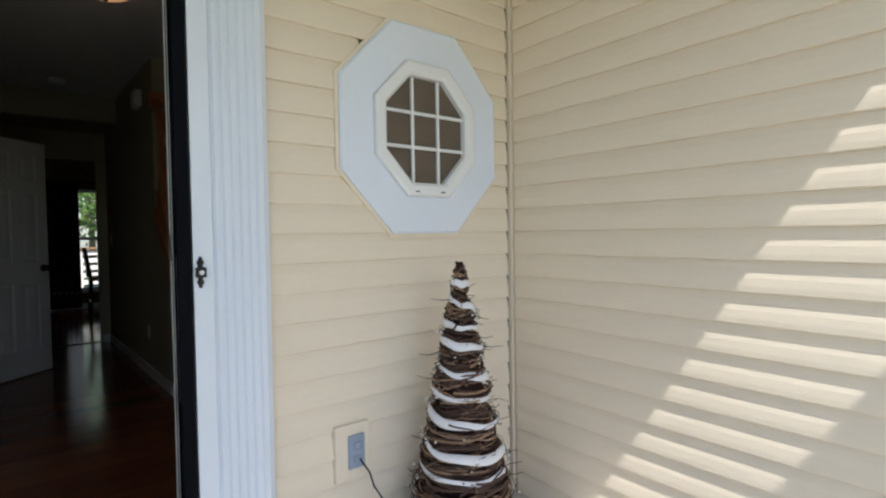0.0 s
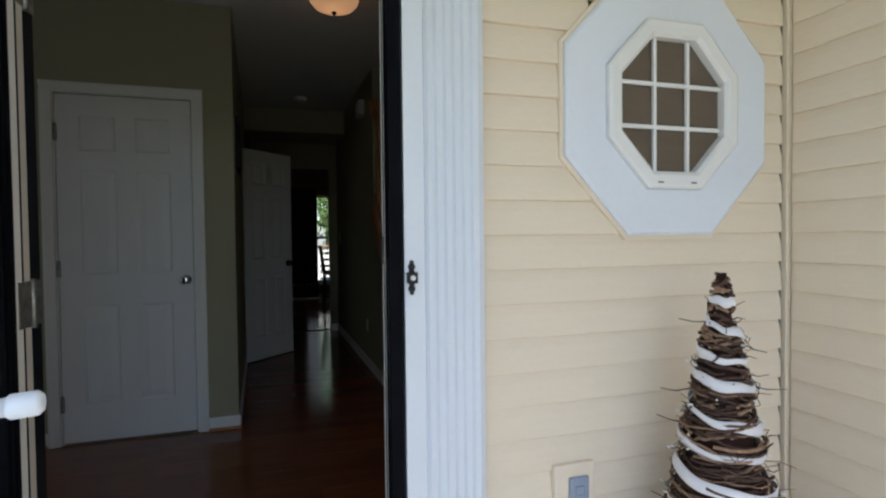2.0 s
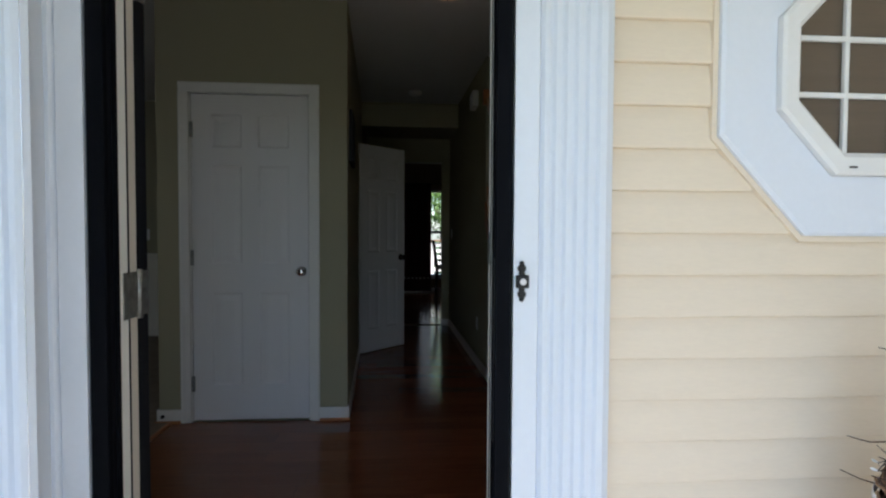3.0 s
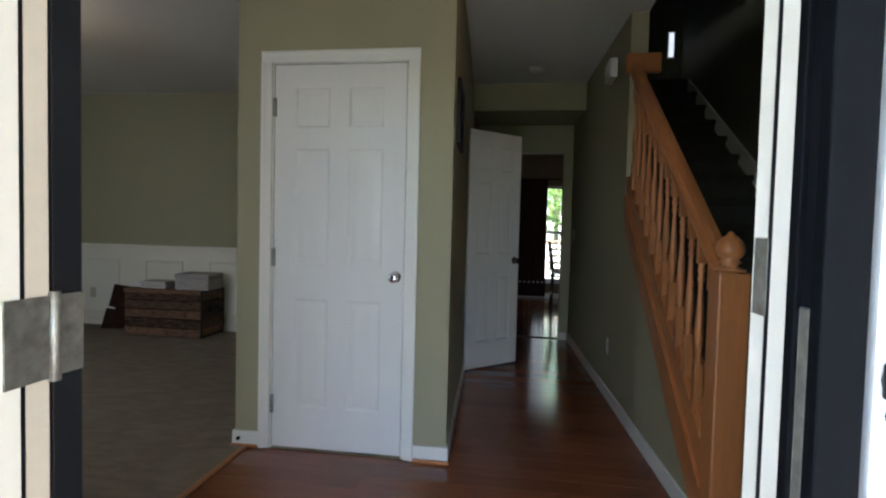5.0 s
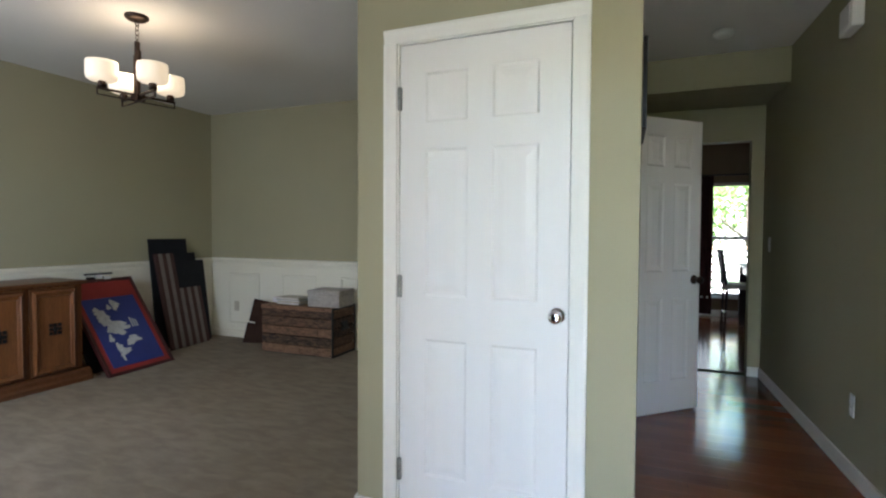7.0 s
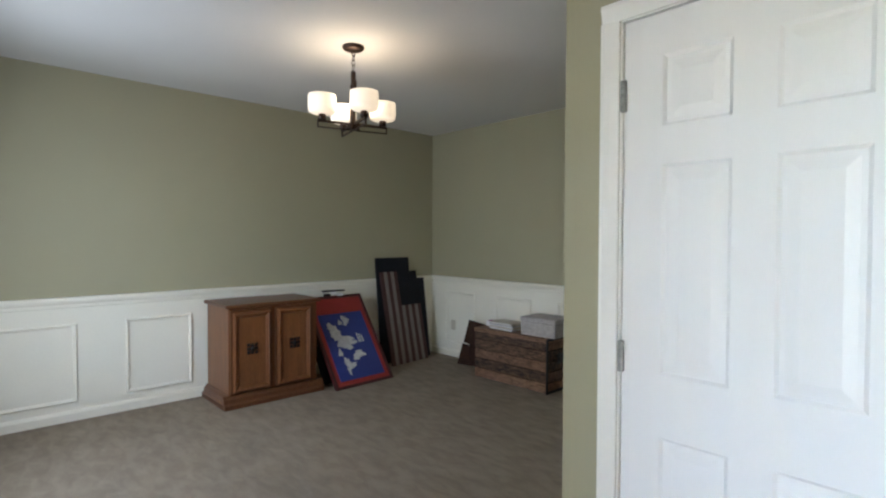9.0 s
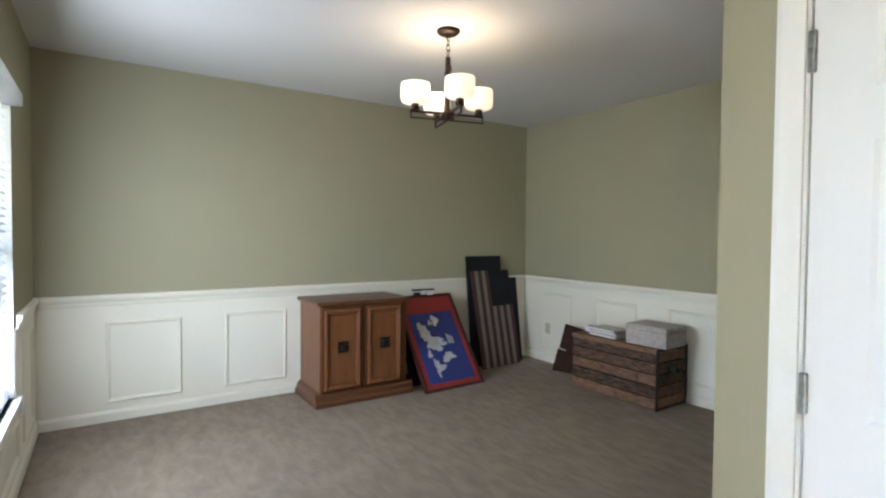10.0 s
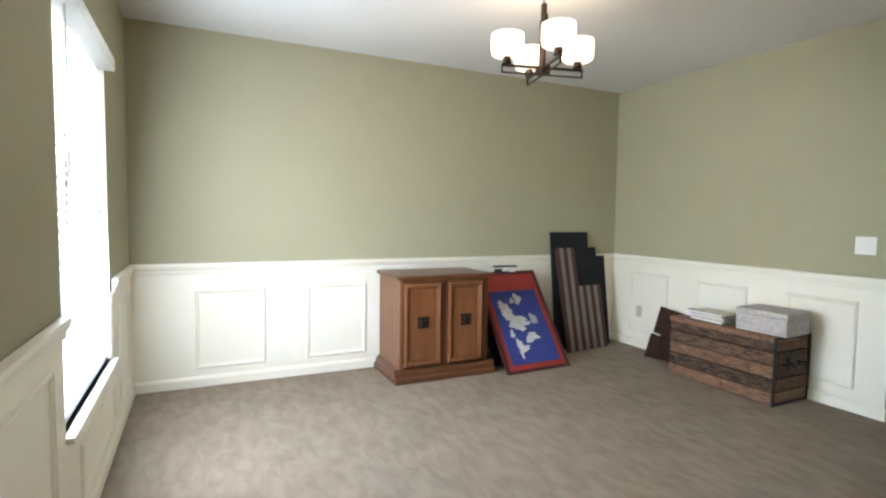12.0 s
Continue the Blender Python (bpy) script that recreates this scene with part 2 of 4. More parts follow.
def wall_x(bm, y0, y1, x0, x1, z0, z1, holes=()):
    """A wall along x between y0 and y1, with holes (xa, xb, za, zb)."""
    xs = sorted({x0, x1, *[h[0] for h in holes], *[h[1] for h in holes]})
    for a, b in zip(xs, xs[1:]):
        cuts = sorted((h[2], h[3]) for h in holes if h[0] <= a and h[1] >= b)
        z = z0
        for c, d in cuts:
            if c > z:
                box(bm, a, b, y0, y1, z, c)
            z = d
        if z < z1:
            box(bm, a, b, y0, y1, z, z1)
    bmesh.ops.remove_doubles(bm, verts=bm.verts[:], dist=1e-5)
    return bm


def frame_ring(bm, w, h, t, d0, d1):
    """A rectangular frame in the plane x-z, from (0,0) to (w,h), bar width t, between y d0 and d1."""
    box(bm, 0, w, d0, d1, 0, t)
    box(bm, 0, w, d0, d1, h - t, h)
    box(bm, 0, t, d0, d1, t, h - t)
    box(bm, w - t, w, d0, d1, t, h - t)
    return bm


def moulding_frame(bm, w, h, t=0.028, d=0.014):
    """A mitred picture-frame moulding with a rounded profile, in the plane x-z, proud towards -y."""
    prof = [(0, 0), (0.15, 0.7), (0.4, 1.0), (0.6, 0.6), (0.85, 0.5), (1, 0)]
    loops = []
    for a, b in prof:
        o = t * a
        loops.append([bm.verts.new(v) for v in ((o, -d * b, o), (w - o, -d * b, o), (w - o, -d * b, h - o), (o, -d * b, h - o))])
    for p, q in zip(loops, loops[1:]):
        for i in range(4):
            bm.faces.new((p[i], p[(i + 1) % 4], q[(i + 1) % 4], q[i]))
    return bm


# ---- plan ----
CEILZ = 2.63
FX, BY, WY = -3.84, 2.70, -1.77      # dining: far wall, back wall, window wall
BX0, BX1 = -0.137, 1.02               # closet block
HX, HX2, SX = 2.04, 2.15, 2.98       # hall wall, stair side, stairwell wall
EY, KY = 3.24, 6.85                  # hall end wall, kitchen window wall
OUT = -2.04                          # face of the front wall outside
DX0, DX1, DTOP = 0.735, 1.60, 2.08   # front door opening
PX = 3.06                            # porch side wall
PZ = -0.05                           # porch floor
OCX, OCZ = 2.535, 1.610                # eight-sided window
WIN = (-2.94, -1.85, 0.50, 2.13)     # dining window


def hall_l(y):
    """Face of the hallway wall on the closet side; the hallway runs slightly askew."""
    return BX1 - 0.05 * y


def hall_r(y):
    """Face of the hallway wall on the stair side."""
    return HX + 0.045 - 0.045 * y


# ---- ground and shell ----
g = nbox(-60, 60, -60, 90, -0.5, -0.40)
setting("ground", g, GRASS, "green lawn around the house", "ground")
setting("porch_floor", nbox(-5, PX + 0.1, -5.6, OUT - 0.001, -0.39, PZ, bev=0.01), CONCRETE, "pale concrete porch floor", "floor")
# Out of view; stretched to -3.4 to shade the side wall and dining window.
setting("porch_ceiling", nbox(-3.4, PX + 0.4, -3.972, OUT + 0.2, 2.55, 2.75), TRIM, "white porch ceiling under the roof", "ceiling")
# Added out of view: its inner edge bounds the sun band on the side wall.
setting("sun_block_beam", nbox(-3.4, PX + 0.4, -5.2, -4.605, 2.55, 2.8), TRIM, "added unseen beam that cuts off the porch sunlight", "beam")

HOLE_O = (OCX - 0.25, OCX + 0.25, OCZ - 0.25, OCZ + 0.25)
fb = wall_x(bmesh.new(), OUT + 0.02, -1.985, -0.33, SX, -0.39, CEILZ, [(DX0 - 0.03, DX1 + 0.03, -0.02, DTOP), HOLE_O])
front = setting("wall_front", fb, GREEN, "front wall with cream siding outside", "wall")
fd = wall_x(bmesh.new(), OUT + 0.02, WY, -4.0, -0.33, -0.39, CEILZ, [WIN])
setting("wall_dining_front", fd, GREEN, "sage green wall around the dining window", "wall")
setting("wall_dining_side", nbox(FX - 0.15, FX, WY, BY, -0.39, CEILZ), GREEN, "sage green painted dining room wall", "wall")
db = wall_x(bmesh.new(), BY, BY + 0.12, FX - 0.15, BX0, -0.39, CEILZ, [(-1.37, -0.42, 0.0, 2.05)])
setting("wall_dining_back", db, GREEN, "sage green dining wall with a doorway", "wall")
cl = wall_x(bmesh.new(), 0, 0.10, BX0, BX1, -0.39, CEILZ, [(0.057, 0.79, 0.0, 2.05)])
box(cl, BX0, BX0 + 0.1, 0.10, BY, -0.39, CEILZ)
setting("wall_closet", cl, GREEN, "sage green wall around the closet door", "wall")
setting("wall_closet_inside", nbox(0.0, 0.9, 0.6, 0.65, 0, CEILZ), TRIM, "plain back wall inside the closet", "wall")
hl = bmesh.new()
for ya, yb, za in ((0.10, 1.69, -0.39), (1.69, 2.29, 2.05), (2.29, EY, -0.39)):
    prism(hl, [(hall_l(ya) - 0.1, ya), (hall_l(ya), ya), (hall_l(yb), yb), (hall_l(yb) - 0.1, yb)], "z", za, CEILZ)
setting("wall_hall_side", hl, GREEN, "sage green hallway wall", "wall")
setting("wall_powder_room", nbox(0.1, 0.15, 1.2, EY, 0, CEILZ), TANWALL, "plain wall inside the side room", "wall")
hr = bmesh.new()
prism(hr, [(hall_r(0.93), 0.93), (HX2, 0.93), (HX2, EY + 0.12), (hall_r(EY + 0.12), EY + 0.12)], "z", -0.39, CEILZ)
low_wall = prism(bmesh.new(), [(-0.62, -0.39), (0.93, -0.39), (0.93, 1.24), (-0.62, 0.03)], "x", 0.0, 0.08)
for v in low_wall.verts:
    v.co.x += hall_r(v.co.y)
setting("wall_stair_foot", low_wall, GREEN, "grey-green wall under the stair balustrade", "wall")
setting("wall_stair_side", hr, GREEN, "grey-green wall between hallway and stairs", "wall")
ew = wall_x(bmesh.new(), EY, EY + 0.12, hall_l(EY), hall_r(EY), -0.39, CEILZ, [(1.05, 1.84, 0.0, 2.07)])
setting("wall_hall_end", ew, GREEN, "hallway end wall with an open doorway", "wall")
# These stairwell walls have their dimness put into a darker colour.
setting("wall_stairwell", nbox(SX, SX + 0.12, OUT, 6.0, -0.39, 5.2), GREEN_SHADED, "dark olive stairwell wall, shade put into its colour", "wall")
setting("wall_upper", nbox(HX - 0.1, SX, 3.10, 3.22, CEILZ, 5.2), GREEN_SHADED, "far wall of the upstairs landing", "wall")
setting("wall_upper_side", nbox(HX, HX + 0.06, -1.93, 6.0, CEILZ + 0.22, 5.2), GREEN_SHADED, "upper stairwell wall", "wall")
setting("wall_upper_front", nbox(HX, SX, OUT + 0.02, -1.985, CEILZ + 0.2, 5.2), GREEN, "upper front wall over the stairs", "wall")
setting("ceiling_stairwell", nbox(HX, SX + 0.12, OUT, 6.12, 5.2, 5.3), CEIL, "white stairwell ceiling", "ceiling")
# Slab added above the stair foot to keep bounced light out of the shaft.
setting("bounce_block_stair_foot", nbox(HX2, SX, OUT, 0.55, CEILZ, CEILZ + 0.2), CEIL, "added white slab over the stair foot, blocks bounce light", "ceiling")
setting("ceiling_dining", nbox(FX - 0.15, BX0, OUT, BY + 0.12, CEILZ, CEILZ + 0.2), CEIL, "white dining room ceiling", "ceiling")
setting("ceiling_hall", nbox(BX0, HX2, OUT, EY + 0.12, CEILZ + 0.002, CEILZ + 0.2), CEIL, "white foyer and hallway ceiling", "ceiling")
setting("bulkhead", prism(bmesh.new(), [(hall_l(2.52), 2.52), (hall_r(2.52), 2.52), (hall_r(EY), EY - 0.001), (hall_l(EY), EY - 0.001)], "z", 2.37, CEILZ), GREEN, "sage green dropped beam over the hallway", "beam")
setting("floor_sub", nbox(-4, SX + 0.1, OUT + 0.02, KY + 0.1, -0.39, -0.03), PLANKD, "floor slab", "floor")
setting("carpet_dining", nbox(FX, BX0 + 0.07, WY, -0.001, -0.03, 0.012), CARPET, "brushed taupe wall-to-wall carpet", "carpet")
setting("carpet_dining_back", nbox(FX, BX0, -0.001, BY, -0.03, 0.012), CARPET, "brushed taupe wall-to-wall carpet", "carpet")

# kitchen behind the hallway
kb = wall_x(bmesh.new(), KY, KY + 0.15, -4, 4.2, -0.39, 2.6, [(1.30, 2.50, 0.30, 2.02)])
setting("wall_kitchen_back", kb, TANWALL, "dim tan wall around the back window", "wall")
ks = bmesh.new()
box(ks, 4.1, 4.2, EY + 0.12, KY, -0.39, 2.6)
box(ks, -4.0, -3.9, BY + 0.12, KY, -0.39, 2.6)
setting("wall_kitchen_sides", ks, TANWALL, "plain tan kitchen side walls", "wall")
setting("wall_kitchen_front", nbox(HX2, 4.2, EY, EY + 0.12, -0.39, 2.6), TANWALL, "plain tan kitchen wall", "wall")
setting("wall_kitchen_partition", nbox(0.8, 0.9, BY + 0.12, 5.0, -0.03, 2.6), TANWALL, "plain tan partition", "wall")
setting("ceiling_kitchen", nbox(-4, 4.2, BY + 0.12, KY + 0.15, 2.6, 2.7), CEIL, "white kitchen ceiling", "ceiling")
setting("floor_pantry", nbox(-3.9, 0.8, BY, KY, -0.03, 0.004), LAMINATE, "brown laminate floor beyond the doorway", "floor")
setting("floor_kitchen", nbox(0.9, 4.1, EY + 0.1, KY, -0.03, 0.0), LAMINATE, "glossy cherry laminate kitchen floor", "floor")


# ---- trim ----
def baseboard(x0, x1, y0, y1, name="baseboard", h=0.085):
    bm = nbox(x0, x1, y0, y1, 0.0, h, bev=0.004)
    return setting(name, bm, TRIM, "white painted baseboard", "baseboard")


def rail_profile(d):
    return [(0, 0), (d * 0.35, 0.004), (d * 0.45, 0.03), (d * 0.75, 0.04), (d, 0.062), (d * 0.92, 0.078), (0, 0.082)]


RZ = 0.858
wains = bmesh.new()
box(wains, FX, FX + 0.006, WY, BY, 0.012, RZ + 0.01)
w1 = setting("wainscot_side", wains, WAINS, "cream wainscot with framed panels", "wainscot")
w2 = setting("wainscot_back", nbox(FX + 0.006, -1.37, BY - 0.006, BY, 0.012, RZ + 0.01), WAINS, "cream wainscot with framed panels", "wainscot")
w3b = bmesh.new()
box(w3b, FX + 0.006, WIN[0] - 0.02, WY, WY + 0.006, 0.012, RZ + 0.01)
box(w3b, WIN[0] - 0.02, WIN[1] + 0.02, WY, WY + 0.006, 0.012, WIN[2] - 0.02)
box(w3b, WIN[1] + 0.02, -0.35, WY, WY + 0.006, 0.012, RZ + 0.01)
w3 = setting("wainscot_window", w3b, WAINS, "cream wainscot below the window", "wainscot")
for par, nm, pts, ax, a, b in (
        (w1, "chair_rail", [(FX + 0.006 + p, RZ + q) for p, q in rail_profile(0.03)], "y", WY, BY),
        (w1, "baseboard", [(FX + 0.006 + p, q) for p, q in ((0, 0.01), (0.016, 0.01), (0.016, 0.07), (0.008, 0.088), (0, 0.092))], "y", WY, BY),
        (w2, "chair_rail", [(BY - 0.006 - p, RZ + q) for p, q in rail_profile(0.03)], "x", FX + 0.036, -1.36),
        (w2, "baseboard", [(BY - 0.006 - p, q) for p, q in ((0, 0.01), (0.016, 0.01), (0.016, 0.07), (0.008, 0.088), (0, 0.092))], "x", FX + 0.022, -1.36),
        (w3, "chair_rail", [(WY + 0.006 + p, RZ + q) for p, q in rail_profile(0.03)], "x", FX + 0.036, WIN[0] - 0.03),
        (w3, "chair_rail", [(WY + 0.006 + p, RZ + q) for p, q in rail_profile(0.03)], "x", WIN[1] + 0.03, -0.35),
        (w3, "baseboard", [(WY + 0.006 + p, q) for p, q in ((0, 0.01), (0.016, 0.01), (0.016, 0.07), (0.008, 0.088), (0, 0.092))], "x", FX + 0.022, -0.35)):
    part(nm, prism(bmesh.new(), pts, ax, a, b), WAINS, par)


def panel_moulding(par, m, w, h):
    ob = part("panel_moulding", moulding_frame(bmesh.new(), w, h), WAINS, par)
    ob.matrix_local = m
    return ob


for k in range(5):
    panel_moulding(w1, pose(FX + 0.0062, -1.36 + k * 0.81, 0.148, 0, 0, 90), 0.495, 0.592)
for k in range(3):
    panel_moulding(w2, pose(-3.58 + k * 0.78, BY - 0.0062, 0.165), 0.47, 0.605)
panel_moulding(w3, pose(-2.05, WY + 0.0062, 0.16, 0, 0, 180), 0.90, 0.22)
panel_moulding(w3, pose(-0.95, WY + 0.0062, 0.175, 0, 0, 180), 0.70, 0.62)
panel_moulding(w3, pose(-3.18, WY + 0.0062, 0.175, 0, 0, 180), 0.45, 0.60)

baseboard(BX0 - 0.012, 0.0, -0.014, 0.0)
baseboard(0.848, BX1 + 0.012, -0.014, 0.0)
baseboard(BX0 - 0.014, BX0, 0.0, BY)
for f, d, ya, yb in ((hall_l, 0.012, 0.0, 1.66), (hall_r, -0.012, -0.62, EY)):
    setting("baseboard", prism(bmesh.new(), [(f(ya), ya), (f(ya) + d, ya), (f(yb) + d, yb), (f(yb), yb)], "z", 0.0, 0.085), TRIM, "white painted baseboard", "baseboard")
baseboard(1.84, hall_r(EY) - 0.012, EY - 0.014, EY)
q = nbox(BX0 - 0.02, 0.0, -0.03, -0.0145, 0.0, 0.018, bev=0.005)
setting("shoe_moulding", q, OAK, "oak quarter-round at the baseboard foot", "trim")
setting("shoe_moulding", nbox(0.848, BX1 + 0.02, -0.03, -0.0145, 0.0, 0.018, bev=0.005), OAK, "oak quarter-round at the baseboard foot", "trim")
setting("carpet_edge_strip", nbox(BX0 + 0.06, BX0 + 0.085, -1.93, -0.03, 0.0, 0.015, bev=0.005), OAK, "thin oak strip between carpet and laminate", "trim")


# ---- six-panel doors ----
def six_panel(par, w, h, t=0.035, parent_name="leaf"):
    """A leaf in the plane x-z from (0, 0) to (w, h), thickness towards +y."""
    stile, mid, bot = w * 0.165, w * 0.145, 0.22
    pw = (w - 2 * stile - mid) / 2
    rows = [(bot, 0.80), (0.98, 1.59), (1.70, h - 0.12)]
    bm = bmesh.new()
    for a, b in ((0, stile), (w - stile, w)):
        box(bm, a, b, 0, t, 0, h)
    box(bm, stile + pw, stile + pw + mid, 0, t, bot, h - 0.12)
    zs = [(0, bot), (0.80, 0.98), (1.59, 1.70), (h - 0.12, h)]
    for a, b in zs:
        if a in (0, h - 0.12):
            box(bm, stile, w - stile, 0, t, a, b)
        else:
            box(bm, stile, stile + pw, 0, t, a, b)
            box(bm, stile + pw + mid, w - stile, 0, t, a, b)
    leaf = part(parent_name, bm, DOORW, par)
    for x0 in (stile, stile + pw + mid):
        for z0, z1 in rows:
            p = bmesh.new()
            for face, back, top in ((0.0, 0.007, 0.002), (t, t - 0.007, t - 0.002)):
                o = [[p.verts.new(v) for v in ((x0 + i, y, z0 + i), (x0 + pw - i, y, z0 + i), (x0 + pw - i, y, z1 - i), (x0 + i, y, z1 - i))]
                     for i, y in ((0, face), (0.010, back), (0.022, back), (0.050, top))]
                for a, b in zip(o, o[1:]):
                    for i in range(4):
                        p.faces.new((a[i], a[(i + 1) % 4], b[(i + 1) % 4], b[i]))
                p.faces.new(o[-1])
            bmesh.ops.recalc_face_normals(p, faces=p.faces[:])
            part("panel", p, DOORW, par)
    return leaf


def knob_set(par, x, z, side=-1, base_y=0.0, material=CHROME):
    m = pose(x, base_y, z, 90 if side < 0 else -90)
    bm = lathe(bmesh.new(), [(0.032, 0), (0.032, 0.006), (0.026, 0.010), (0.012, 0.014), (0.012, 0.034), (0.022, 0.040), (0.027, 0.052), (0.025, 0.062), (0.014, 0.068), (0.004, 0.068)], m)
    return part("doorknob", bm, material, par, "round polished chrome knob" if material is CHROME else "round dark bronze knob")


closet = thing("door_closet", "closed white six-panel closet door", "door", pose(0.0705, 0.004, 0.012), kind="structure")
six_panel(closet, 0.706, 2.025)
knob_set(closet, 0.711 - 0.046, 0.935)
for z in (0.23, 1.018, 1.807):
    hb = nbox(-0.009, 0.008, -0.013, 0.004, z - 0.048, z + 0.048, bev=0.004)
    part("hinge", hb, PEWTER, closet, "steel butt hinge")
part("strike_plate", nbox(0.7115, 0.7135, -0.003, 0.02, 0.89, 0.95), STEEL, closet)


def casing(name, x0, x1, top, y, w=0.057, label="white moulded door casing"):
    """Casing about an opening in a wall along x, proud towards -y."""
    t = thing(name, label, "door casing", kind="structure")
    prof = [(0, 0), (0, -0.016), (0.2 * w, -0.018), (0.5 * w, -0.013), (0.85 * w, -0.010), (w, -0.008), (w, 0)]
    part("casing_side", prism(bmesh.new(), [(x0 - w + a, y + b) for a, b in prof], "z", 0.0, top), TRIM, t)
    part("casing_side", prism(bmesh.new(), [(x1 + w - a, y + b) for a, b in prof], "z", 0.0, top), TRIM, t)
    part("casing_head", prism(bmesh.new(), [(y + b, top + w - a) for a, b in prof], "x", x0 - w, x1 + w), TRIM, t)
    return t


dc = casing("casing_closet", 0.057, 0.79, 2.048, 0.0)
jb = bmesh.new()
box(jb, 0.0575, 0.066, 0.001, 0.099, 0, 2.048)
box(jb, 0.781, 0.7895, 0.001, 0.099, 0, 2.048)
box(jb, 0.066, 0.781, 0.001, 0.099, 2.0435, 2.0495)
part("jamb", jb, TRIM, dc)
stop = lathe(bmesh.new(), [(0.010, 0), (0.010, 0.012), (0.006, 0.014)], pose(-0.11, -0.014, 0.045, 90), 10)
tagged(part("baseboard_plug", stop, BLACK), "small black plug in the white baseboard", "plug")

hd = thing("door_hall", "white six-panel door standing half open", "door", pose(hall_l(1.715) + 0.012, 1.715, 0.012, 0, 0, 44), kind="structure")
six_panel(hd, 0.59, 2.03)
knob_set(hd, 0.535, 0.92, -1, 0.0, BRONZE)
knob_set(hd, 0.535, 0.92, 1, 0.035, BRONZE)

# ---- front door, jambs, pilasters ----
fr = thing("frame_front_door", "cream front door frame with dark weatherstrip", "door frame", kind="structure")
for x0, x1, s in ((DX0 - 0.03, DX0, 1), (DX1, DX1 + 0.03, -1)):
    lo, hi = (0.0, 0.006) if s > 0 else (-0.006, 0.0)
    part("outer_jamb", nbox(x0, x1, -2.06, -2.016, PZ, DTOP, bev=0.002), TRIM, fr, "white outer door jamb")
    part("jamb", nbox(x0, x1, -2.012, -1.975, PZ, DTOP, bev=0.003), JAMB if s > 0 else TRIM, fr)
    part("gasket", nbox(x0 + lo * 0.3, x1 + hi * 0.3, -2.0155, -2.0125, PZ, DTOP), NAVY, fr, "thin dark rubber gasket")
    part("storm_jamb", nbox(x0 + lo, x1 + hi, -2.118, -2.100, PZ, DTOP, bev=0.002), CHARC, fr, "dark storm door jamb")
    part("storm_jamb", nbox(x0 + lo, x1 + hi, -2.076, -2.0605, PZ, DTOP, bev=0.002), CHARC, fr, "dark storm door jamb")
    part("jamb_groove", nbox(x0, x1, -2.0995, -2.0765, PZ, DTOP), NAVY, fr, "black groove of the storm door jamb")
part("head_jamb", nbox(DX0, DX1, -2.118, -1.975, DTOP - 0.03, DTOP), TRIM, fr)
part("threshold", nbox(DX0 + 0.001, DX1 - 0.001, -2.13, -1.90, -0.02, 0.012, bev=0.005), STEEL, fr, "metal door sill")
for z in (0.32, 1.16):
    part("strike_plate", nbox(DX1 - 0.0025, DX1 - 0.0005, -2.015, -1.985, z - 0.04, z + 0.04, bev=0.002), PEWTER, fr, "worn steel strike plate")
part("strike_plate", nbox(DX1 - 0.0030, DX1 - 0.0005, -2.096, -2.079, 0.70, 1.14, bev=0.002), PEWTER, fr, "long steel strike strip")


def pilaster(x0, x1, name):
    t = thing(name, "white fluted trim board beside the front door", "door trim", kind="structure")
    w = x1 - x0
    pts = [(x0, OUT), (x0, -2.118), (x0 + 0.055, -2.118), (x0 + 0.06, -2.108)]
    n = 5
    a, b = x0 + 0.065, x1 - 0.045
    for k in range(n):
        c0, c1 = a + (b - a) * k / n, a + (b - a) * (k + 1) / n
        pts += [(c0 + 0.004, -2.118), (c1 - 0.012, -2.118), (c1 - 0.009, -2.110), (c1 - 0.003, -2.110)]
    pts += [(x1 - 0.04, -2.118), (x1 - 0.025, -2.118), (x1 - 0.02, -2.10), (x1, -2.09), (x1, OUT)]
    part("fluted_board", prism(bmesh.new(), pts, "z", PZ, 2.3), FLUTED, t)
    return t


pilaster(DX1 + 0.036, 1.875, "pilaster_side")
p2 = pilaster(DX1 + 0.036, 1.875, "pilaster_side")
p2.matrix_world = Matrix.Translation((DX0 + DX1, 0, 0)) @ Matrix.Diagonal((-1, 1, 1, 1))
setting("door_header", nbox(0.35, 1.9, -2.118, OUT, DTOP + 0.02, 2.32), FLUTED, "white trim board over the front door", "door trim")

lt = thing("storm_door_latch", "ornate black iron latch with a white button", "latch", pose(1.654, -2.119, 1.088, 90) @ Matrix.Scale(0.82, 4))
part("plate", lathe(bmesh.new(), [(0.017, 0), (0.017, 0.006), (0.012, 0.012), (0.011, 0.02)], n=16), IRON, lt)
part("housing", nbox(-0.018, 0.018, -0.018, 0.018, 0.002, 0.018, bev=0.003), IRON, lt)
part("button", lathe(bmesh.new(), [(0.009, 0.019), (0.009, 0.024), (0.005, 0.027)], n=14), WHITEP, lt, "pale enamel button")
for s in (1, -1):
    for yy, r in ((0.022, 0.009), (0.036, 0.012), (0.050, 0.007)):
        part("scroll", lathe(bmesh.new(), [(r, 0), (r, 0.005), (r * 0.6, 0.009)], pose(0, s * yy, 0), 12), IRON, lt)

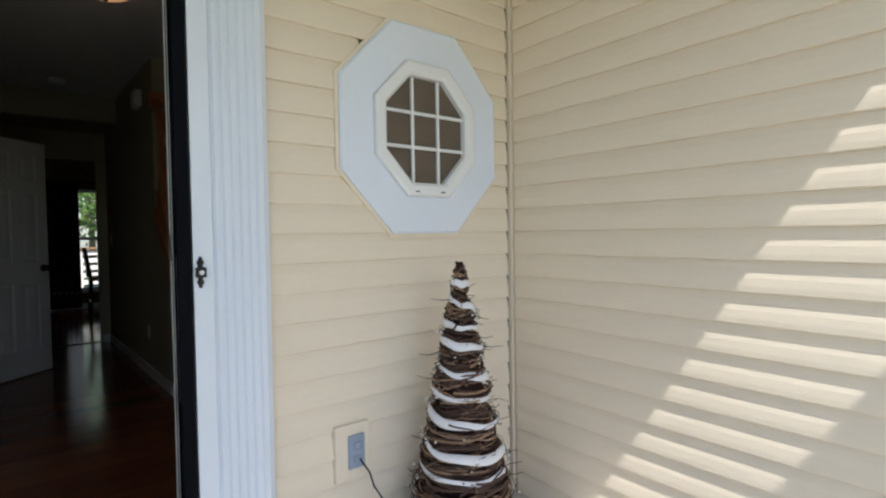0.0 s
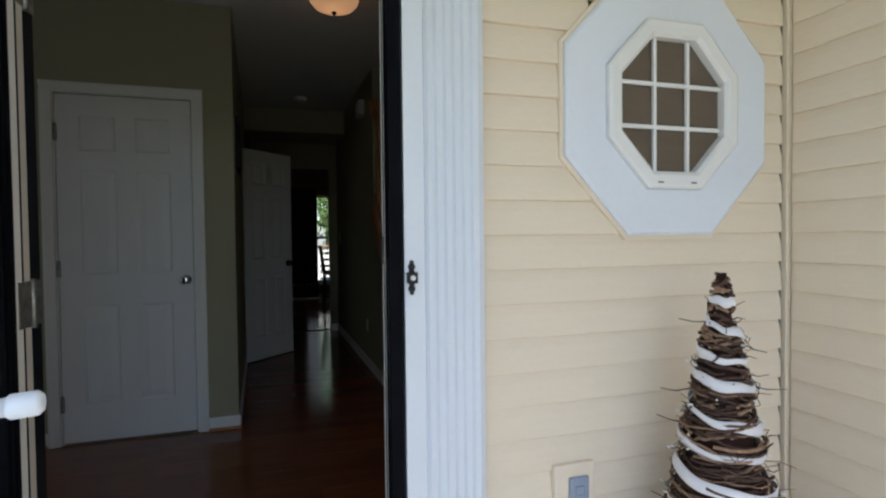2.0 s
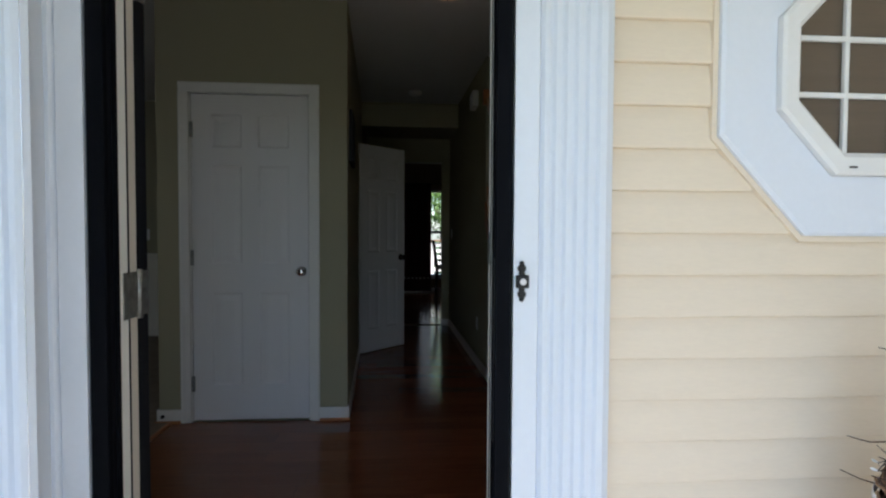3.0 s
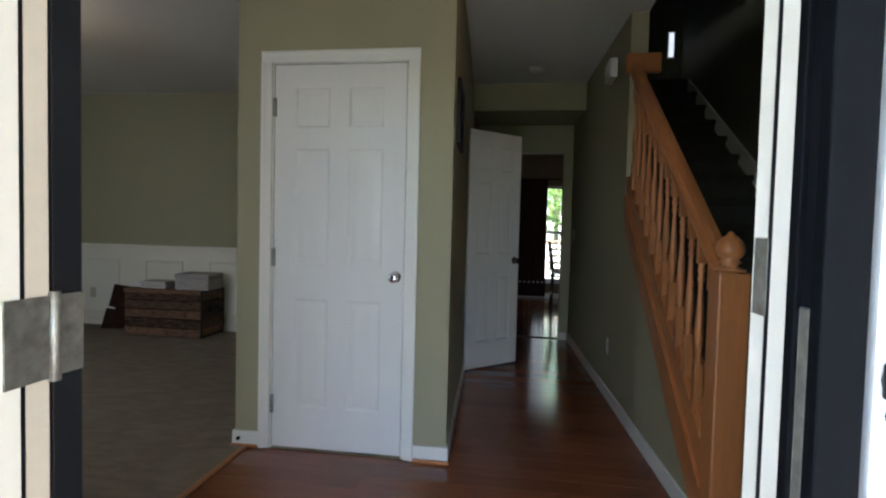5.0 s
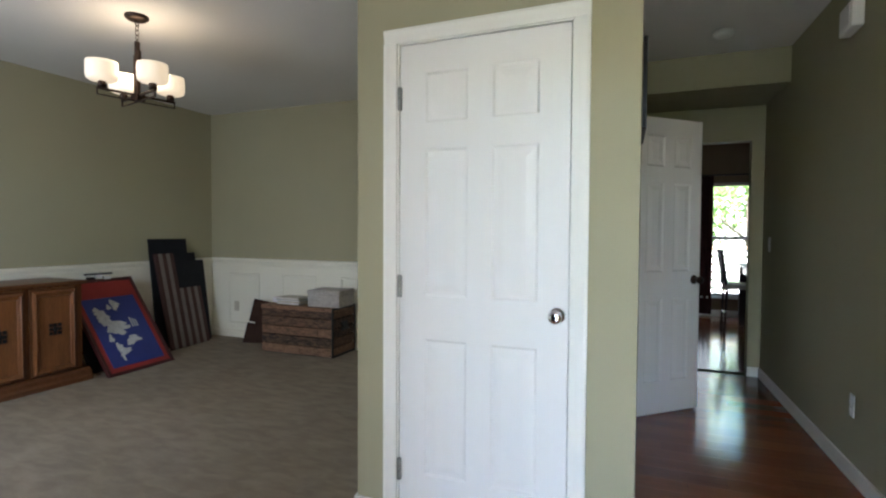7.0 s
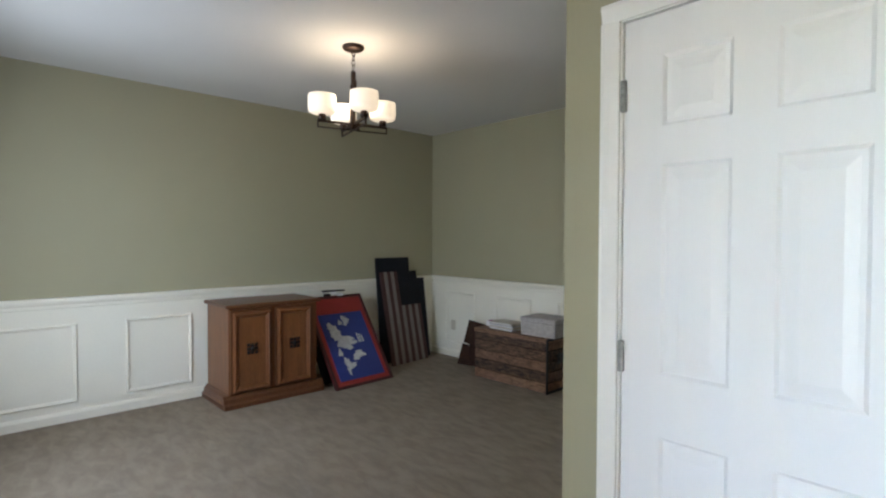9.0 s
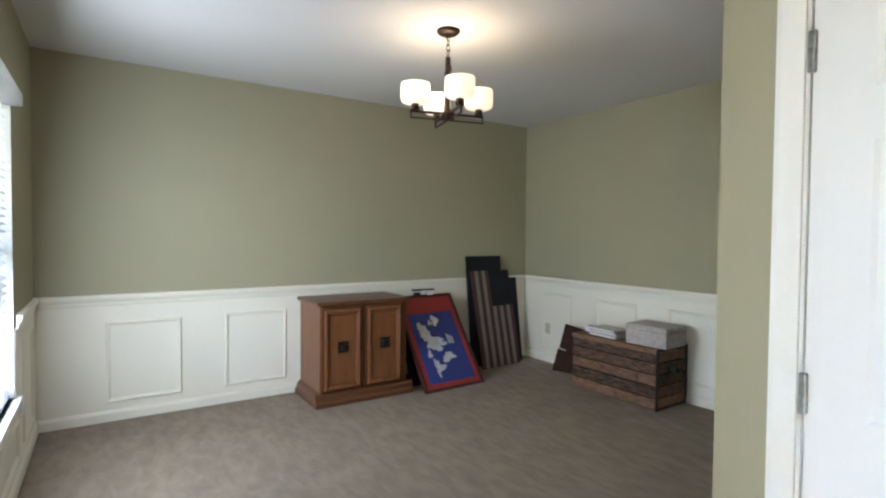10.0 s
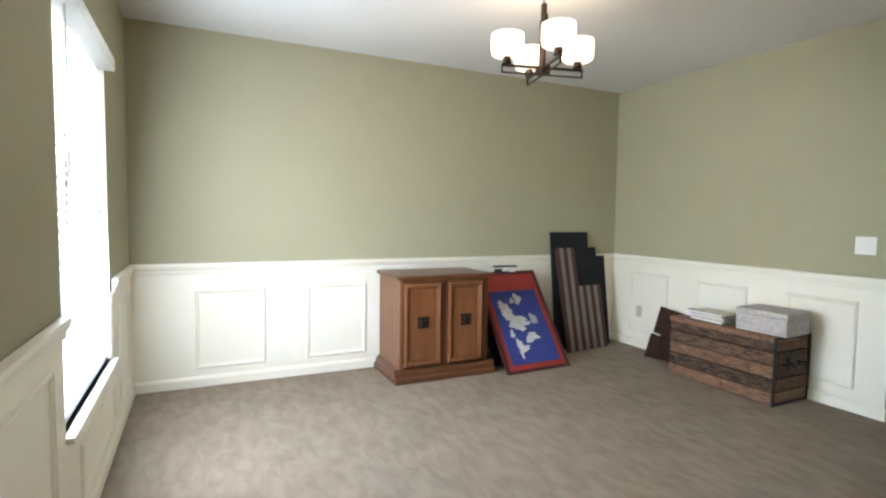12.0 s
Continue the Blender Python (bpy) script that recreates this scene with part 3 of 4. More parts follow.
ed = thing("door_front", "dark front door folded open against the wall", "door", pose(DX0 - 0.004, -1.970, 0.015, 0, 0, 174), kind="structure")
part("leaf", nbox(0.0, 0.90, -0.046, -0.002, 0, 2.03, bev=0.002), BLACK, ed)
for z in (0.25, 1.03, 1.80):
    hg = nbox(-0.0035, 0.0, -0.045, -0.006, z - 0.055, z + 0.055, bev=0.001)
    h = part("hinge", hg, PEWTER, ed, "large worn pewter hinge")
    part("knuckle", tube(bmesh.new(), [(-0.006, 0.0, z - 0.06), (-0.006, 0.0, z + 0.06)], 0.008, 10), PEWTER, h)
    part("hinge_leaf", nbox(DX0 + 0.0003, DX0 + 0.003, -2.04, -1.98, z + 0.015 - 0.055, z + 0.015 + 0.055), PEWTER, fr, "large worn pewter hinge leaf")

sdm = pose(0.61, -2.13, PZ + 0.02, 0, 0, -70.0)
st = thing("storm_door", "white storm door swung open over the porch", "door", sdm, kind="structure")
part("door_frame", frame_ring(bmesh.new(), 0.98, 2.05, 0.09, -0.016, 0.016), FLUTED, st)
part("kick_panel", nbox(0.09, 0.89, -0.010, 0.010, 0.09, 0.55), FLUTED, st)
part("glass_pane", nbox(0.09, 0.89, -0.003, 0.003, 0.55, 1.96), PANE, st)
hn = part("handle", tube(bmesh.new(), [(0.94, 0.016, 1.085), (0.95, 0.08, 1.090), (0.96, 0.200, 1.095)], 0.008, 12), VINYL, st, "white tubular handle with a round end")
part("end_cap", lathe(bmesh.new(), [(0.007, 0), (0.0105, 0.004), (0.0105, 0.022), (0.007, 0.026)], Matrix.Translation((0.958, 0.190, 1.094)) @ Vector((0.2, 1, 0.05)).to_track_quat("Z", "Y").to_matrix().to_4x4(), 16), VINYL, hn)
part("push_button", tube(bmesh.new(), [(0.945, 0.016, 0.99), (0.96, 0.09, 0.99)], 0.007, 10), VINYL, st, "white push button")

# ---- eight-sided window ----
def octo(r, cx=0.0, cz=0.0):
    k = r / math.cos(math.pi / 8)
    return [(cx + k * math.cos(math.pi / 8 + i * math.pi / 4), cz + k * math.sin(math.pi / 8 + i * math.pi / 4)) for i in range(8)]


def octo_ring(rows):
    """Rings of (radius, y) joined into an eight-sided frame."""
    bm = bmesh.new()
    loops = [[bm.verts.new((x, y, z)) for x, z in octo(r)] for r, y in rows]
    for a, b in zip(loops, loops[1:] + loops[:1]):
        for i in range(8):
            bm.faces.new((a[i], a[(i + 1) % 8], b[(i + 1) % 8], b[i]))
    bmesh.ops.recalc_face_normals(bm, faces=bm.faces[:])
    return bm


ow = thing("window_octagon", "white eight-sided window with a nine-pane grid", "window", pose(OCX, 0, OCZ) @ Matrix.Diagonal((0.89, 1, 0.955, 1)), kind="structure")
part("surround", octo_ring([(0.435, OUT), (0.435, -2.072), (0.425, -2.078), (0.28, -2.078), (0.28, OUT)]), VINYL, ow, "broad bluish-white vinyl surround")
part("j_channel", octo_ring([(0.450, OUT), (0.450, -2.062), (0.4355, -2.062), (0.4355, OUT)]), SIDING, ow, "cream edging channel")
part("window_frame", octo_ring([(0.279, OUT), (0.279, -2.095), (0.27, -2.10), (0.235, -2.10), (0.222, -2.088), (0.222, OUT)]), SASH, ow)
part("pane", prism(bmesh.new(), octo(0.2225), "y", -2.060, -2.054), BROWNPANE, ow, "opaque dark brown pane with level streaks painted in")
for k in (-1, 1):
    o = k * 0.072
    part("muntin", nbox(o - 0.007, o + 0.007, -2.074, -2.061, -0.222, 0.222, bev=0.003), SASH, ow)
    part("muntin", nbox(-0.222, 0.222, -2.0735, -2.0615, o - 0.007, o + 0.007, bev=0.003), SASH, ow)
    part("weep_slot", nbox(o - 0.012, o + 0.012, -2.1008, -2.099, -0.262, -0.257), GAP, ow)

# ---- outdoor outlet ----
ob = thing("outdoor_outlet", "grey outdoor power outlet on a cream block", "outlet", pose(2.175, OUT - 0.018, 0.38))
part("block", nbox(-0.07, 0.07, -0.014, 0.018, -0.10, 0.11, bev=0.004), SIDING, ob)
part("cover", nbox(-0.022, 0.045, -0.026, -0.014, -0.055, 0.07, bev=0.004), GREYP, ob, "blue-grey plastic outlet cover")
for z in (-0.02, 0.03):
    part("socket", nbox(-0.004, 0.028, -0.029, -0.026, z - 0.014, z + 0.014, bev=0.004), GREYP, ob)
cord = [(2.195, OUT - 0.045, 0.36), (2.22, OUT - 0.075, 0.31), (2.24, OUT - 0.07, 0.25), (2.28, OUT - 0.08, 0.18), (2.34, OUT - 0.10, 0.12), (2.42, OUT - 0.12, 0.05), (2.50, OUT - 0.14, 0.0)]
tagged(part("power_cord", tube(bmesh.new(), cord, 0.0035, 6), IRON), "thin dark cord plugged into the outlet", "cord")

# ---- twig tree ----
TX, TY, TH = 2.525, -2.285, 1.085 - PZ
tt = thing("twig_cone_tree", "grapevine twig cone tree with white ribbon", "decorative tree", pose(TX, TY, PZ))


def cone_r(z):
    """Radius at a height: stepped bulges narrowing to a blunt tip."""
    f = z / TH
    return (0.205 * (1 - f) ** 1.08 + 0.020) * (1 + 0.06 * math.sin(f * 55)) * (0.86 if f > 0.87 else 1.0)


part("core", lathe(bmesh.new(), [(cone_r(TH * k / 30) * 0.80, TH * k / 30) for k in range(31)], n=20), PLANKD, tt)
rng = random.Random(4)
for layer, material, name in ((0, TWIG, "grapevine"), (1, TWIGL, "pale_grapevine")):
    bm = bmesh.new()
    for k in range(330 if layer == 0 else 190):
        z = TH * (0.01 + 0.97 * rng.random() ** 1.25)
        a0, span, rise, out = rng.random() * 6.28, rng.uniform(1.2, 3.6), rng.uniform(-0.05, 0.05), rng.uniform(0.84, 1.10)
        pts = []
        for s in range(9):
            zz = min(max(z + rise * s / 8 + rng.uniform(-0.004, 0.004), 0.005), TH)
            r = cone_r(zz) * out + rng.uniform(-0.003, 0.003)
            a = a0 + span * s / 8
            pts.append((r * math.cos(a), r * math.sin(a), zz))
        tube(bm, pts, rng.uniform(0.0022, 0.0055), 5)
    for k in range(60 if layer == 0 else 45):
        z = TH * rng.uniform(0.05, 0.9)
        a, r = rng.random() * 6.28, cone_r(z)
        p = Vector((r * math.cos(a), r * math.sin(a), z))
        d = Vector((math.cos(a + rng.uniform(-1.2, 1.2)), math.sin(a + rng.uniform(-1.2, 1.2)), rng.uniform(-0.2, 0.8)))
        ln = rng.uniform(0.02, 0.07)
        tube(bm, [p, p + d * ln * 0.5 + Vector((0, 0, rng.uniform(-0.01, 0.01))), p + d * ln], 0.002, 5, 0.001)
    tagged(part(name, bm, material, tt), kind="stuff")
bm = bmesh.new()
turns, steps = 11.5, 460
prev = None
for s in range(steps + 1):
    f = s / steps
    z = TH * (0.03 + 0.91 * (1 - (1 - f) ** 1.15))
    a = 2 * math.pi * turns * f + 0.5
    z += 0.012 * math.sin(a + 2.2) * (1 - 0.35 * f) + 0.010 * math.sin(a * 0.37 + 1.0) + 0.003 * math.sin(a * 5.1)
    w = 0.0125 * (1 + 0.35 * math.sin(a * 1.7)) * (1 - 0.15 * f)
    ring = []
    for dz, dr in ((-w, 0.004), (0, 0.005), (w, 0.004)):
        r = cone_r(min(z + dz, TH)) * 1.05 + dr
        ring.append(bm.verts.new((r * math.cos(a), -r * math.sin(a), z + dz)))
    if prev:
        for i in range(2):
            bm.faces.new((prev[i], ring[i], ring[i + 1], prev[i + 1])).smooth = True
    prev = ring
wire, bulbs = bmesh.new(), bmesh.new()
wp = []
for s in range(301):
    f = s / 300
    z = TH * (0.04 + 0.80 * f) + 0.016 * math.sin(s * 1.3)
    a = 2 * math.pi * 7 * f + 0.4 * math.sin(s * 0.9)
    q = cone_r(z) * 1.10 + 0.010 + 0.008 * math.sin(s * 2.1)
    wp.append((q * math.cos(a), q * math.sin(a), z))
    if s % 6 == 3:
        p = Vector(wp[-1])
        lathe(bulbs, [(0.0012, 0), (0.0030, 0.004), (0.0030, 0.010), (0.0008, 0.014)], Matrix.Translation(p) @ Vector((math.cos(a), math.sin(a), 0.3)).to_track_quat("Z", "Y").to_matrix().to_4x4(), 6)
part("light_wire", tube(wire, wp, 0.0012, 4), IRON, tt, "thin dark fairy-light wire")
tagged(part("bulb_string", bulbs, SASH, tt, "tiny clear fairy-light bulbs"), kind="stuff")
rb = part("ribbon", bm, RIBBON, tt, "wide white burlap ribbon wound in a spiral")
rb.modifiers.new("thick", "SOLIDIFY").thickness = 0.0015

# ---- stairs ----
RUN, RISE, SY0 = 0.25, 0.181, -0.70
for k in range(14):
    y0, z1 = SY0 + k * RUN, (k + 1) * RISE
    bm = bmesh.new()
    nose = [(y0 - 0.025, z1 - 0.04), (y0 - 0.03, z1 - 0.015), (y0 - 0.015, z1), (y0 + RUN, z1), (y0 + RUN, max(z1 - 0.42, -0.02)), (y0, max(z1 - 0.42, -0.02)), (y0, z1 - 0.045)]
    setting("stair_step", prism(bm, nose, "x", HX2, SX), STAIRCARPET, "stair step covered in dark grey carpet", "stair step")
setting("upper_floor", nbox(HX, SX, SY0 + 14 * RUN, 3.10, CEILZ - 0.1, 14 * RISE + 0.19), STAIRCARPET, "carpeted upstairs landing", "floor")
SL = RISE / RUN
sk = [(SY0 - 0.1, 0.16), (SY0 - 0.1, 0.33), (SY0 + 14 * RUN, 14 * RISE + 0.19), (SY0 + 14 * RUN, 14 * RISE + 0.05)]
setting("stair_skirt", prism(bmesh.new(), sk, "x", SX - 0.016, SX), TRIM, "white skirt board along the stairs", "trim")

ba = thing("stair_balustrade", "honey oak balustrade with turned spindles", "balustrade", kind="structure")
XB = 2.065
low = lambda y: 0.565 + 0.76 * y
NY = -0.715
YT = 0.93
part("stringer", prism(bmesh.new(), [(NY, low(NY)), (YT, low(YT)), (YT, low(YT) + 0.17), (NY, low(NY) + 0.17)], "x", HX - 0.006, HX + 0.02), OAK, ba)
part("stringer_cap", prism(bmesh.new(), [(NY, low(NY) + 0.17), (YT, low(YT) + 0.17), (YT, low(YT) + 0.30), (NY, low(NY) + 0.30)], "x", HX + 0.008, HX2), OAK, ba)
part("shoe_rail", prism(bmesh.new(), [(NY, low(NY) + 0.30), (YT, low(YT) + 0.30), (YT, low(YT) + 0.325), (NY, low(NY) + 0.325)], "x", HX + 0.03, HX2 - 0.005), OAK, ba)
rt = lambda y: 1.63 + 0.755 * y
hp = [(-0.032, -0.075), (-0.032, -0.05), (-0.022, -0.035), (-0.032, -0.02), (-0.025, -0.004), (0, 0), (0.025, -0.004), (0.032, -0.02), (0.022, -0.035), (0.032, -0.05), (0.032, -0.075)]
bm = bmesh.new()
r0 = [bm.verts.new((XB + a, NY, rt(NY) + b)) for a, b in hp]
r1 = [bm.verts.new((XB + a, YT, rt(YT) + b)) for a, b in hp]
for i in range(len(hp)):
    bm.faces.new((r0[i], r0[(i + 1) % len(hp)], r1[(i + 1) % len(hp)], r1[i]))
bm.faces.new(r0[::-1]), bm.faces.new(r1)
bmesh.ops.recalc_face_normals(bm, faces=bm.faces[:])
part("handrail", bm, OAK, ba)
rs = nbox(XB - 0.055, XB + 0.16, YT - 0.05, YT + 0.0, rt(YT) - 0.10, rt(YT) + 0.02, bev=0.006)
part("rail_block", rs, OAK, ba)


def spindle(bm, x, y, z0, z1):
    h = z1 - z0
    sq = 0.016
    low_b = 0.24 * h
    box(bm, x - sq, x + sq, y - sq, y + sq, z0, z0 + low_b)
    box(bm, x - sq, x + sq, y - sq, y + sq, z1 - 0.20 * h, z1)
    a, b = z0 + low_b, z1 - 0.20 * h
    ph = [(0.015, 0), (0.010, 0.02), (0.016, 0.05), (0.010, 0.08), (0.012, 0.10), (0.018, 0.25), (0.015, 0.45), (0.010, 0.66), (0.009, 0.80), (0.014, 0.84), (0.009, 0.88), (0.015, 0.93), (0.010, 0.97), (0.015, 1.0)]
    return lathe(bm, [(r, a + (b - a) * f) for r, f in ph], pose(x, y, 0), 10)


for k in range(12):
    y = NY + 0.14 + k * 0.125
    part("spindle", spindle(bmesh.new(), XB, y, low(y) + 0.30, rt(y) - 0.055), OAKV, ba)
nw = part("newel_post", nbox(XB - 0.05, XB + 0.05, NY - 0.05, NY + 0.05, 0.0, 1.08, bev=0.006), OAKV, ba)
part("finial", lathe(bmesh.new(), [(0.048, 1.08), (0.050, 1.088), (0.030, 1.094), (0.024, 1.104), (0.036, 1.112), (0.024, 1.120), (0.040, 1.135), (0.046, 1.155), (0.040, 1.178), (0.022, 1.198), (0.012, 1.204), (0.010, 1.212), (0.003, 1.216)], pose(XB, NY, 0), 20), OAKV, nw, "turned oak acorn finial")
# Solid wall behind; the pane itself glows in place of daylight.
uw = thing("upstairs_window", "narrow upstairs landing window, its daylight a glowing pane", "window", pose(2.835, 3.099, 3.02), kind="structure")
part("window_frame", frame_ring(bmesh.new(), 0.07, 0.27, 0.010, -0.02, 0.0), SASH, uw)
part("pane", nbox(0.010, 0.060, -0.008, -0.004, 0.010, 0.260), glow("glowing_daylight_pane", (0.85, 0.9, 1.0), 0.12), uw)

# ---- hall fittings ----
def plate(name, m, w, h, label, cat, extra=(), material=PLASTIC):
    t = thing(name, label, cat, m)
    part("cover_plate", nbox(-w / 2, w / 2, -0.006, 0, -h / 2, h / 2, bev=0.003), material, t)
    for x, z, a, b in extra:
        part("socket" if "outlet" in name else "toggle", nbox(x - a, x + a, -0.012, -0.006, z - b, z + b, bev=0.002), material, t)
    return t


plate("wall_outlet", pose(hall_r(1.27), 1.27, 0.38, 0, 0, -92.6), 0.07, 0.115, "white wall outlet above the hallway baseboard", "outlet", [(0, 0.02, 0.016, 0.013), (0, -0.02, 0.016, 0.013)])
plate("light_switch", pose(hall_r(3.0), 3.0, 1.17, 0, 0, -90), 0.075, 0.12, "white light switch on the hallway wall", "switch", [(0, 0, 0.006, 0.012)])
ch = thing("door_chime", "white plastic door chime box on the wall", "door chime", pose(hall_r(1.36), 1.36, 2.38, 0, 0, -90))
part("case", nbox(-0.10, 0.10, -0.055, 0, -0.07, 0.07, bev=0.008), PLASTIC, ch)
part("grille", nbox(-0.075, 0.075, -0.060, -0.055, -0.05, 0.05, bev=0.004), WHITEP, ch)
sm = thing("smoke_detector", "round white smoke detector on the ceiling", "smoke detector", pose(1.48, 2.05, CEILZ))
part("body", lathe(bmesh.new(), [(0.065, 0.002), (0.065, -0.02), (0.05, -0.035), (0.02, -0.038)]), PLASTIC, sm)
pc = thing("hall_picture", "dark framed picture on the hallway wall", "picture", pose(hall_l(0.14) + 0.001, 0.14, 1.66, 0, 0, 92.9))
part("picture_frame", frame_ring(bmesh.new(), 0.40, 0.34, 0.03, -0.022, 0.0), BLACK, pc)
part("print", nbox(0.03, 0.37, -0.010, -0.001, 0.03, 0.31), FLAGDARK, pc)
fl = thing("foyer_lamp", "amber glass bowl ceiling lamp with a finial", "ceiling lamp", pose(1.62, -0.35, CEILZ))
part("ceiling_plate", lathe(bmesh.new(), [(0.15, 0.002), (0.15, -0.02), (0.13, -0.03)], n=28), BRONZE, fl)
part("bowl", lathe(bmesh.new(), [(0.145, -0.03), (0.14, -0.05), (0.115, -0.08), (0.07, -0.10), (0.015, -0.108)], n=28), AMBER, fl, "lit amber glass bowl")
part("finial", lathe(bmesh.new(), [(0.012, -0.106), (0.016, -0.115), (0.008, -0.125), (0.003, -0.13)], n=12), BRONZE, fl)
fl_light, _ = lamp("foyer_lamp_light", "POINT", pose(1.62, -0.35, CEILZ - 0.20), 0.06, (1.0, 0.66, 0.38))

# ---- dining window ----
dw = thing("window_dining", "tall white sash window with lowered blinds", "window", kind="structure")
x0, x1, z0, z1 = WIN
wf = frame_ring(bmesh.new(), x1 - x0, z1 - z0, 0.05, -0.05, 0.0)
part("window_frame", wf, SASH, dw).location = (x0, -1.95, z0)
part("meeting_rail", nbox(x0 + 0.05, x1 - 0.05, -1.985, -1.955, 1.30, 1.35), SASH, dw)
part("pane", nbox(x0 + 0.05, x1 - 0.05, -1.978, -1.974, z0 + 0.05, z1 - 0.05), PANE, dw).visible_shadow = False
part("window_sill", nbox(x0 - 0.03, x1 + 0.03, -1.96, WY + 0.035, z0 - 0.022, z0, bev=0.005), TRIM, dw, "white window sill")
rv = bmesh.new()
box(rv, x0, x0 + 0.004, -1.945, WY, z0, z1)
box(rv, x1 - 0.004, x1, -1.945, WY, z0, z1)
box(rv, x0, x1, -1.945, WY, z1 - 0.004, z1)
part("reveal", rv, TRIM, dw)
bl = thing("window_blinds", "white slatted blinds lowered over the window", "blinds", pose(0, WY - 0.045, 0))
part("headrail", nbox(x0 - 0.012, x1 + 0.012, 0.012, 0.095, z1 - 0.075, z1 - 0.006, bev=0.004), BLIND, bl)
slat = bmesh.new()
prism(slat, [(-0.022, 0.006), (-0.010, 0.010), (0.010, 0.0), (0.022, -0.012), (0.021, -0.0135), (0.009, -0.0015), (-0.010, 0.008), (-0.022, 0.0045)], "x", x0 + 0.008, x1 - 0.008)
s0 = part("slat", slat, BLIND, bl)
n = 38
for k in range(n):
    o = s0 if k == 0 else s0.copy()
    if k:
        scene.collection.objects.link(o)
    o.location.z = z0 + 0.05 + k * (z1 - 0.09 - z0 - 0.05) / (n - 1)
part("bottom_rail", nbox(x0 + 0.008, x1 - 0.008, -0.024, 0.024, z0 + 0.003, z0 + 0.024, bev=0.003), BLIND, bl)
for x in (x0 + 0.18, x1 - 0.18):
    part("ladder_cord", tube(bmesh.new(), [(x, 0.024, z0 + 0.03), (x, 0.024, z1 - 0.07)], 0.0015, 5), BLIND, bl)
part("wand", tube(bmesh.new(), [(x1 - 0.12, 0.06, z1 - 0.07), (x1 - 0.115, 0.06, 1.45)], 0.004, 6), BLIND, bl)

# ---- dining fittings ----
plate("light_switch", pose(-1.535, BY, 1.15), 0.125, 0.12, "white double switch plate with a dimmer knob", "switch", [(-0.027, 0, 0.014, 0.014), (0.027, 0, 0.005, 0.012)])
plate("wall_outlet", pose(-3.455, BY - 0.0065, 0.378), 0.07, 0.115, "ivory wall outlet on the wainscot", "outlet", [(0, 0.02, 0.016, 0.013), (0, -0.02, 0.016, 0.013)], IVORY)
plate("wall_outlet", pose(-3.13, WY + 0.0065, 0.40, 0, 0, 180), 0.07, 0.115, "white wall outlet beside the window", "outlet", [(0, 0.02, 0.016, 0.013), (0, -0.02, 0.016, 0.013)])

CHX, CHY = -2.02, 0.39
cd = thing("chandelier", "dark bronze chandelier with four lit glass drums", "chandelier", pose(CHX, CHY, 0))
part("canopy", lathe(bmesh.new(), [(0.070, CEILZ), (0.070, CEILZ - 0.012), (0.055, CEILZ - 0.026), (0.012, CEILZ - 0.03)]), BRONZE, cd)
for k in range(4):
    z = CEILZ - 0.045 - k * 0.030
    ring = bmesh.new()
    ax = pose(0, 0, z, 0, 90, 90 * (k % 2))
    loop = [ax @ Vector((0.019 * math.cos(a), 0.012 * math.sin(a), 0)) for a in [i * math.pi / 6 for i in range(13)]]
    part("chain_link", tube(ring, loop, 0.0028, 6), BRONZE, cd)
HZ = 2.125
part("stem", nbox(-0.012, 0.012, -0.012, 0.012, HZ, CEILZ - 0.16, bev=0.002), BRONZE, cd)
part("stem_side", nbox(0.012, 0.027, -0.009, 0.009, HZ + 0.13, CEILZ - 0.22, bev=0.002), BRONZE, cd)
part("stem_side", nbox(-0.027, -0.012, -0.009, 0.009, HZ, HZ + 0.26, bev=0.002), BRONZE, cd)
part("hub", nbox(-0.03, 0.03, -0.03, 0.03, HZ - 0.035, HZ + 0.012, bev=0.004), BRONZE, cd)
for k in range(4):
    m = pose(0, 0, 0, 0, 0, 76 + 90 * k)
    arm = bmesh.new()
    box(arm, 0.02, 0.235, -0.007, 0.007, HZ - 0.005, HZ + 0.008)
    box(arm, 0.229, 0.235, -0.005, 0.005, HZ - 0.035, HZ - 0.005)
    box(arm, 0.02, 0.235, -0.005, 0.005, HZ - 0.040, HZ - 0.033)
    a = part("arm", arm, BRONZE, cd)
    a.matrix_local = m
    part("cup", lathe(bmesh.new(), [(0.024, HZ + 0.008), (0.024, HZ + 0.035), (0.019, HZ + 0.05)], pose(0.205, 0, 0), 14), BRONZE, a)
    part("shade", lathe(bmesh.new(), [(0.030, HZ + 0.045), (0.070, HZ + 0.050), (0.083, HZ + 0.060), (0.088, HZ + 0.085), (0.088, HZ + 0.145), (0.085, HZ + 0.165), (0.079, HZ + 0.165), (0.079, HZ + 0.07), (0.02, HZ + 0.06)], pose(0.205, 0, 0), 28), SHADE, a, "lit frosted glass drum shade")
ch_light, _c = lamp("chandelier_light", "POINT", pose(CHX, CHY, HZ + 0.20), 0.46, (1.0, 0.74, 0.48))
_c.shadow_soft_size = 0.12

# ---- cabinet ----
CB = pose(FX + 0.03, 0.041, 0.012, 0, 0, 0)
cb = thing("cabinet", "dark walnut two-door cabinet with a moulded base", "cabinet", CB)
CW, CDP, CHH = 0.82, 0.49, 0.835
bd = bmesh.new()
box(bd, 0.0, CDP, 0.02, CW - 0.02, 0.08, CHH - 0.03, bev=0.003)
part("body", bd, CAB, cb)
prof = [(0, 0), (0.05, 0), (0.05, 0.035), (0.035, 0.05), (0.028, 0.08), (0.012, 0.10), (0.0, 0.105)]
pb = bmesh.new()
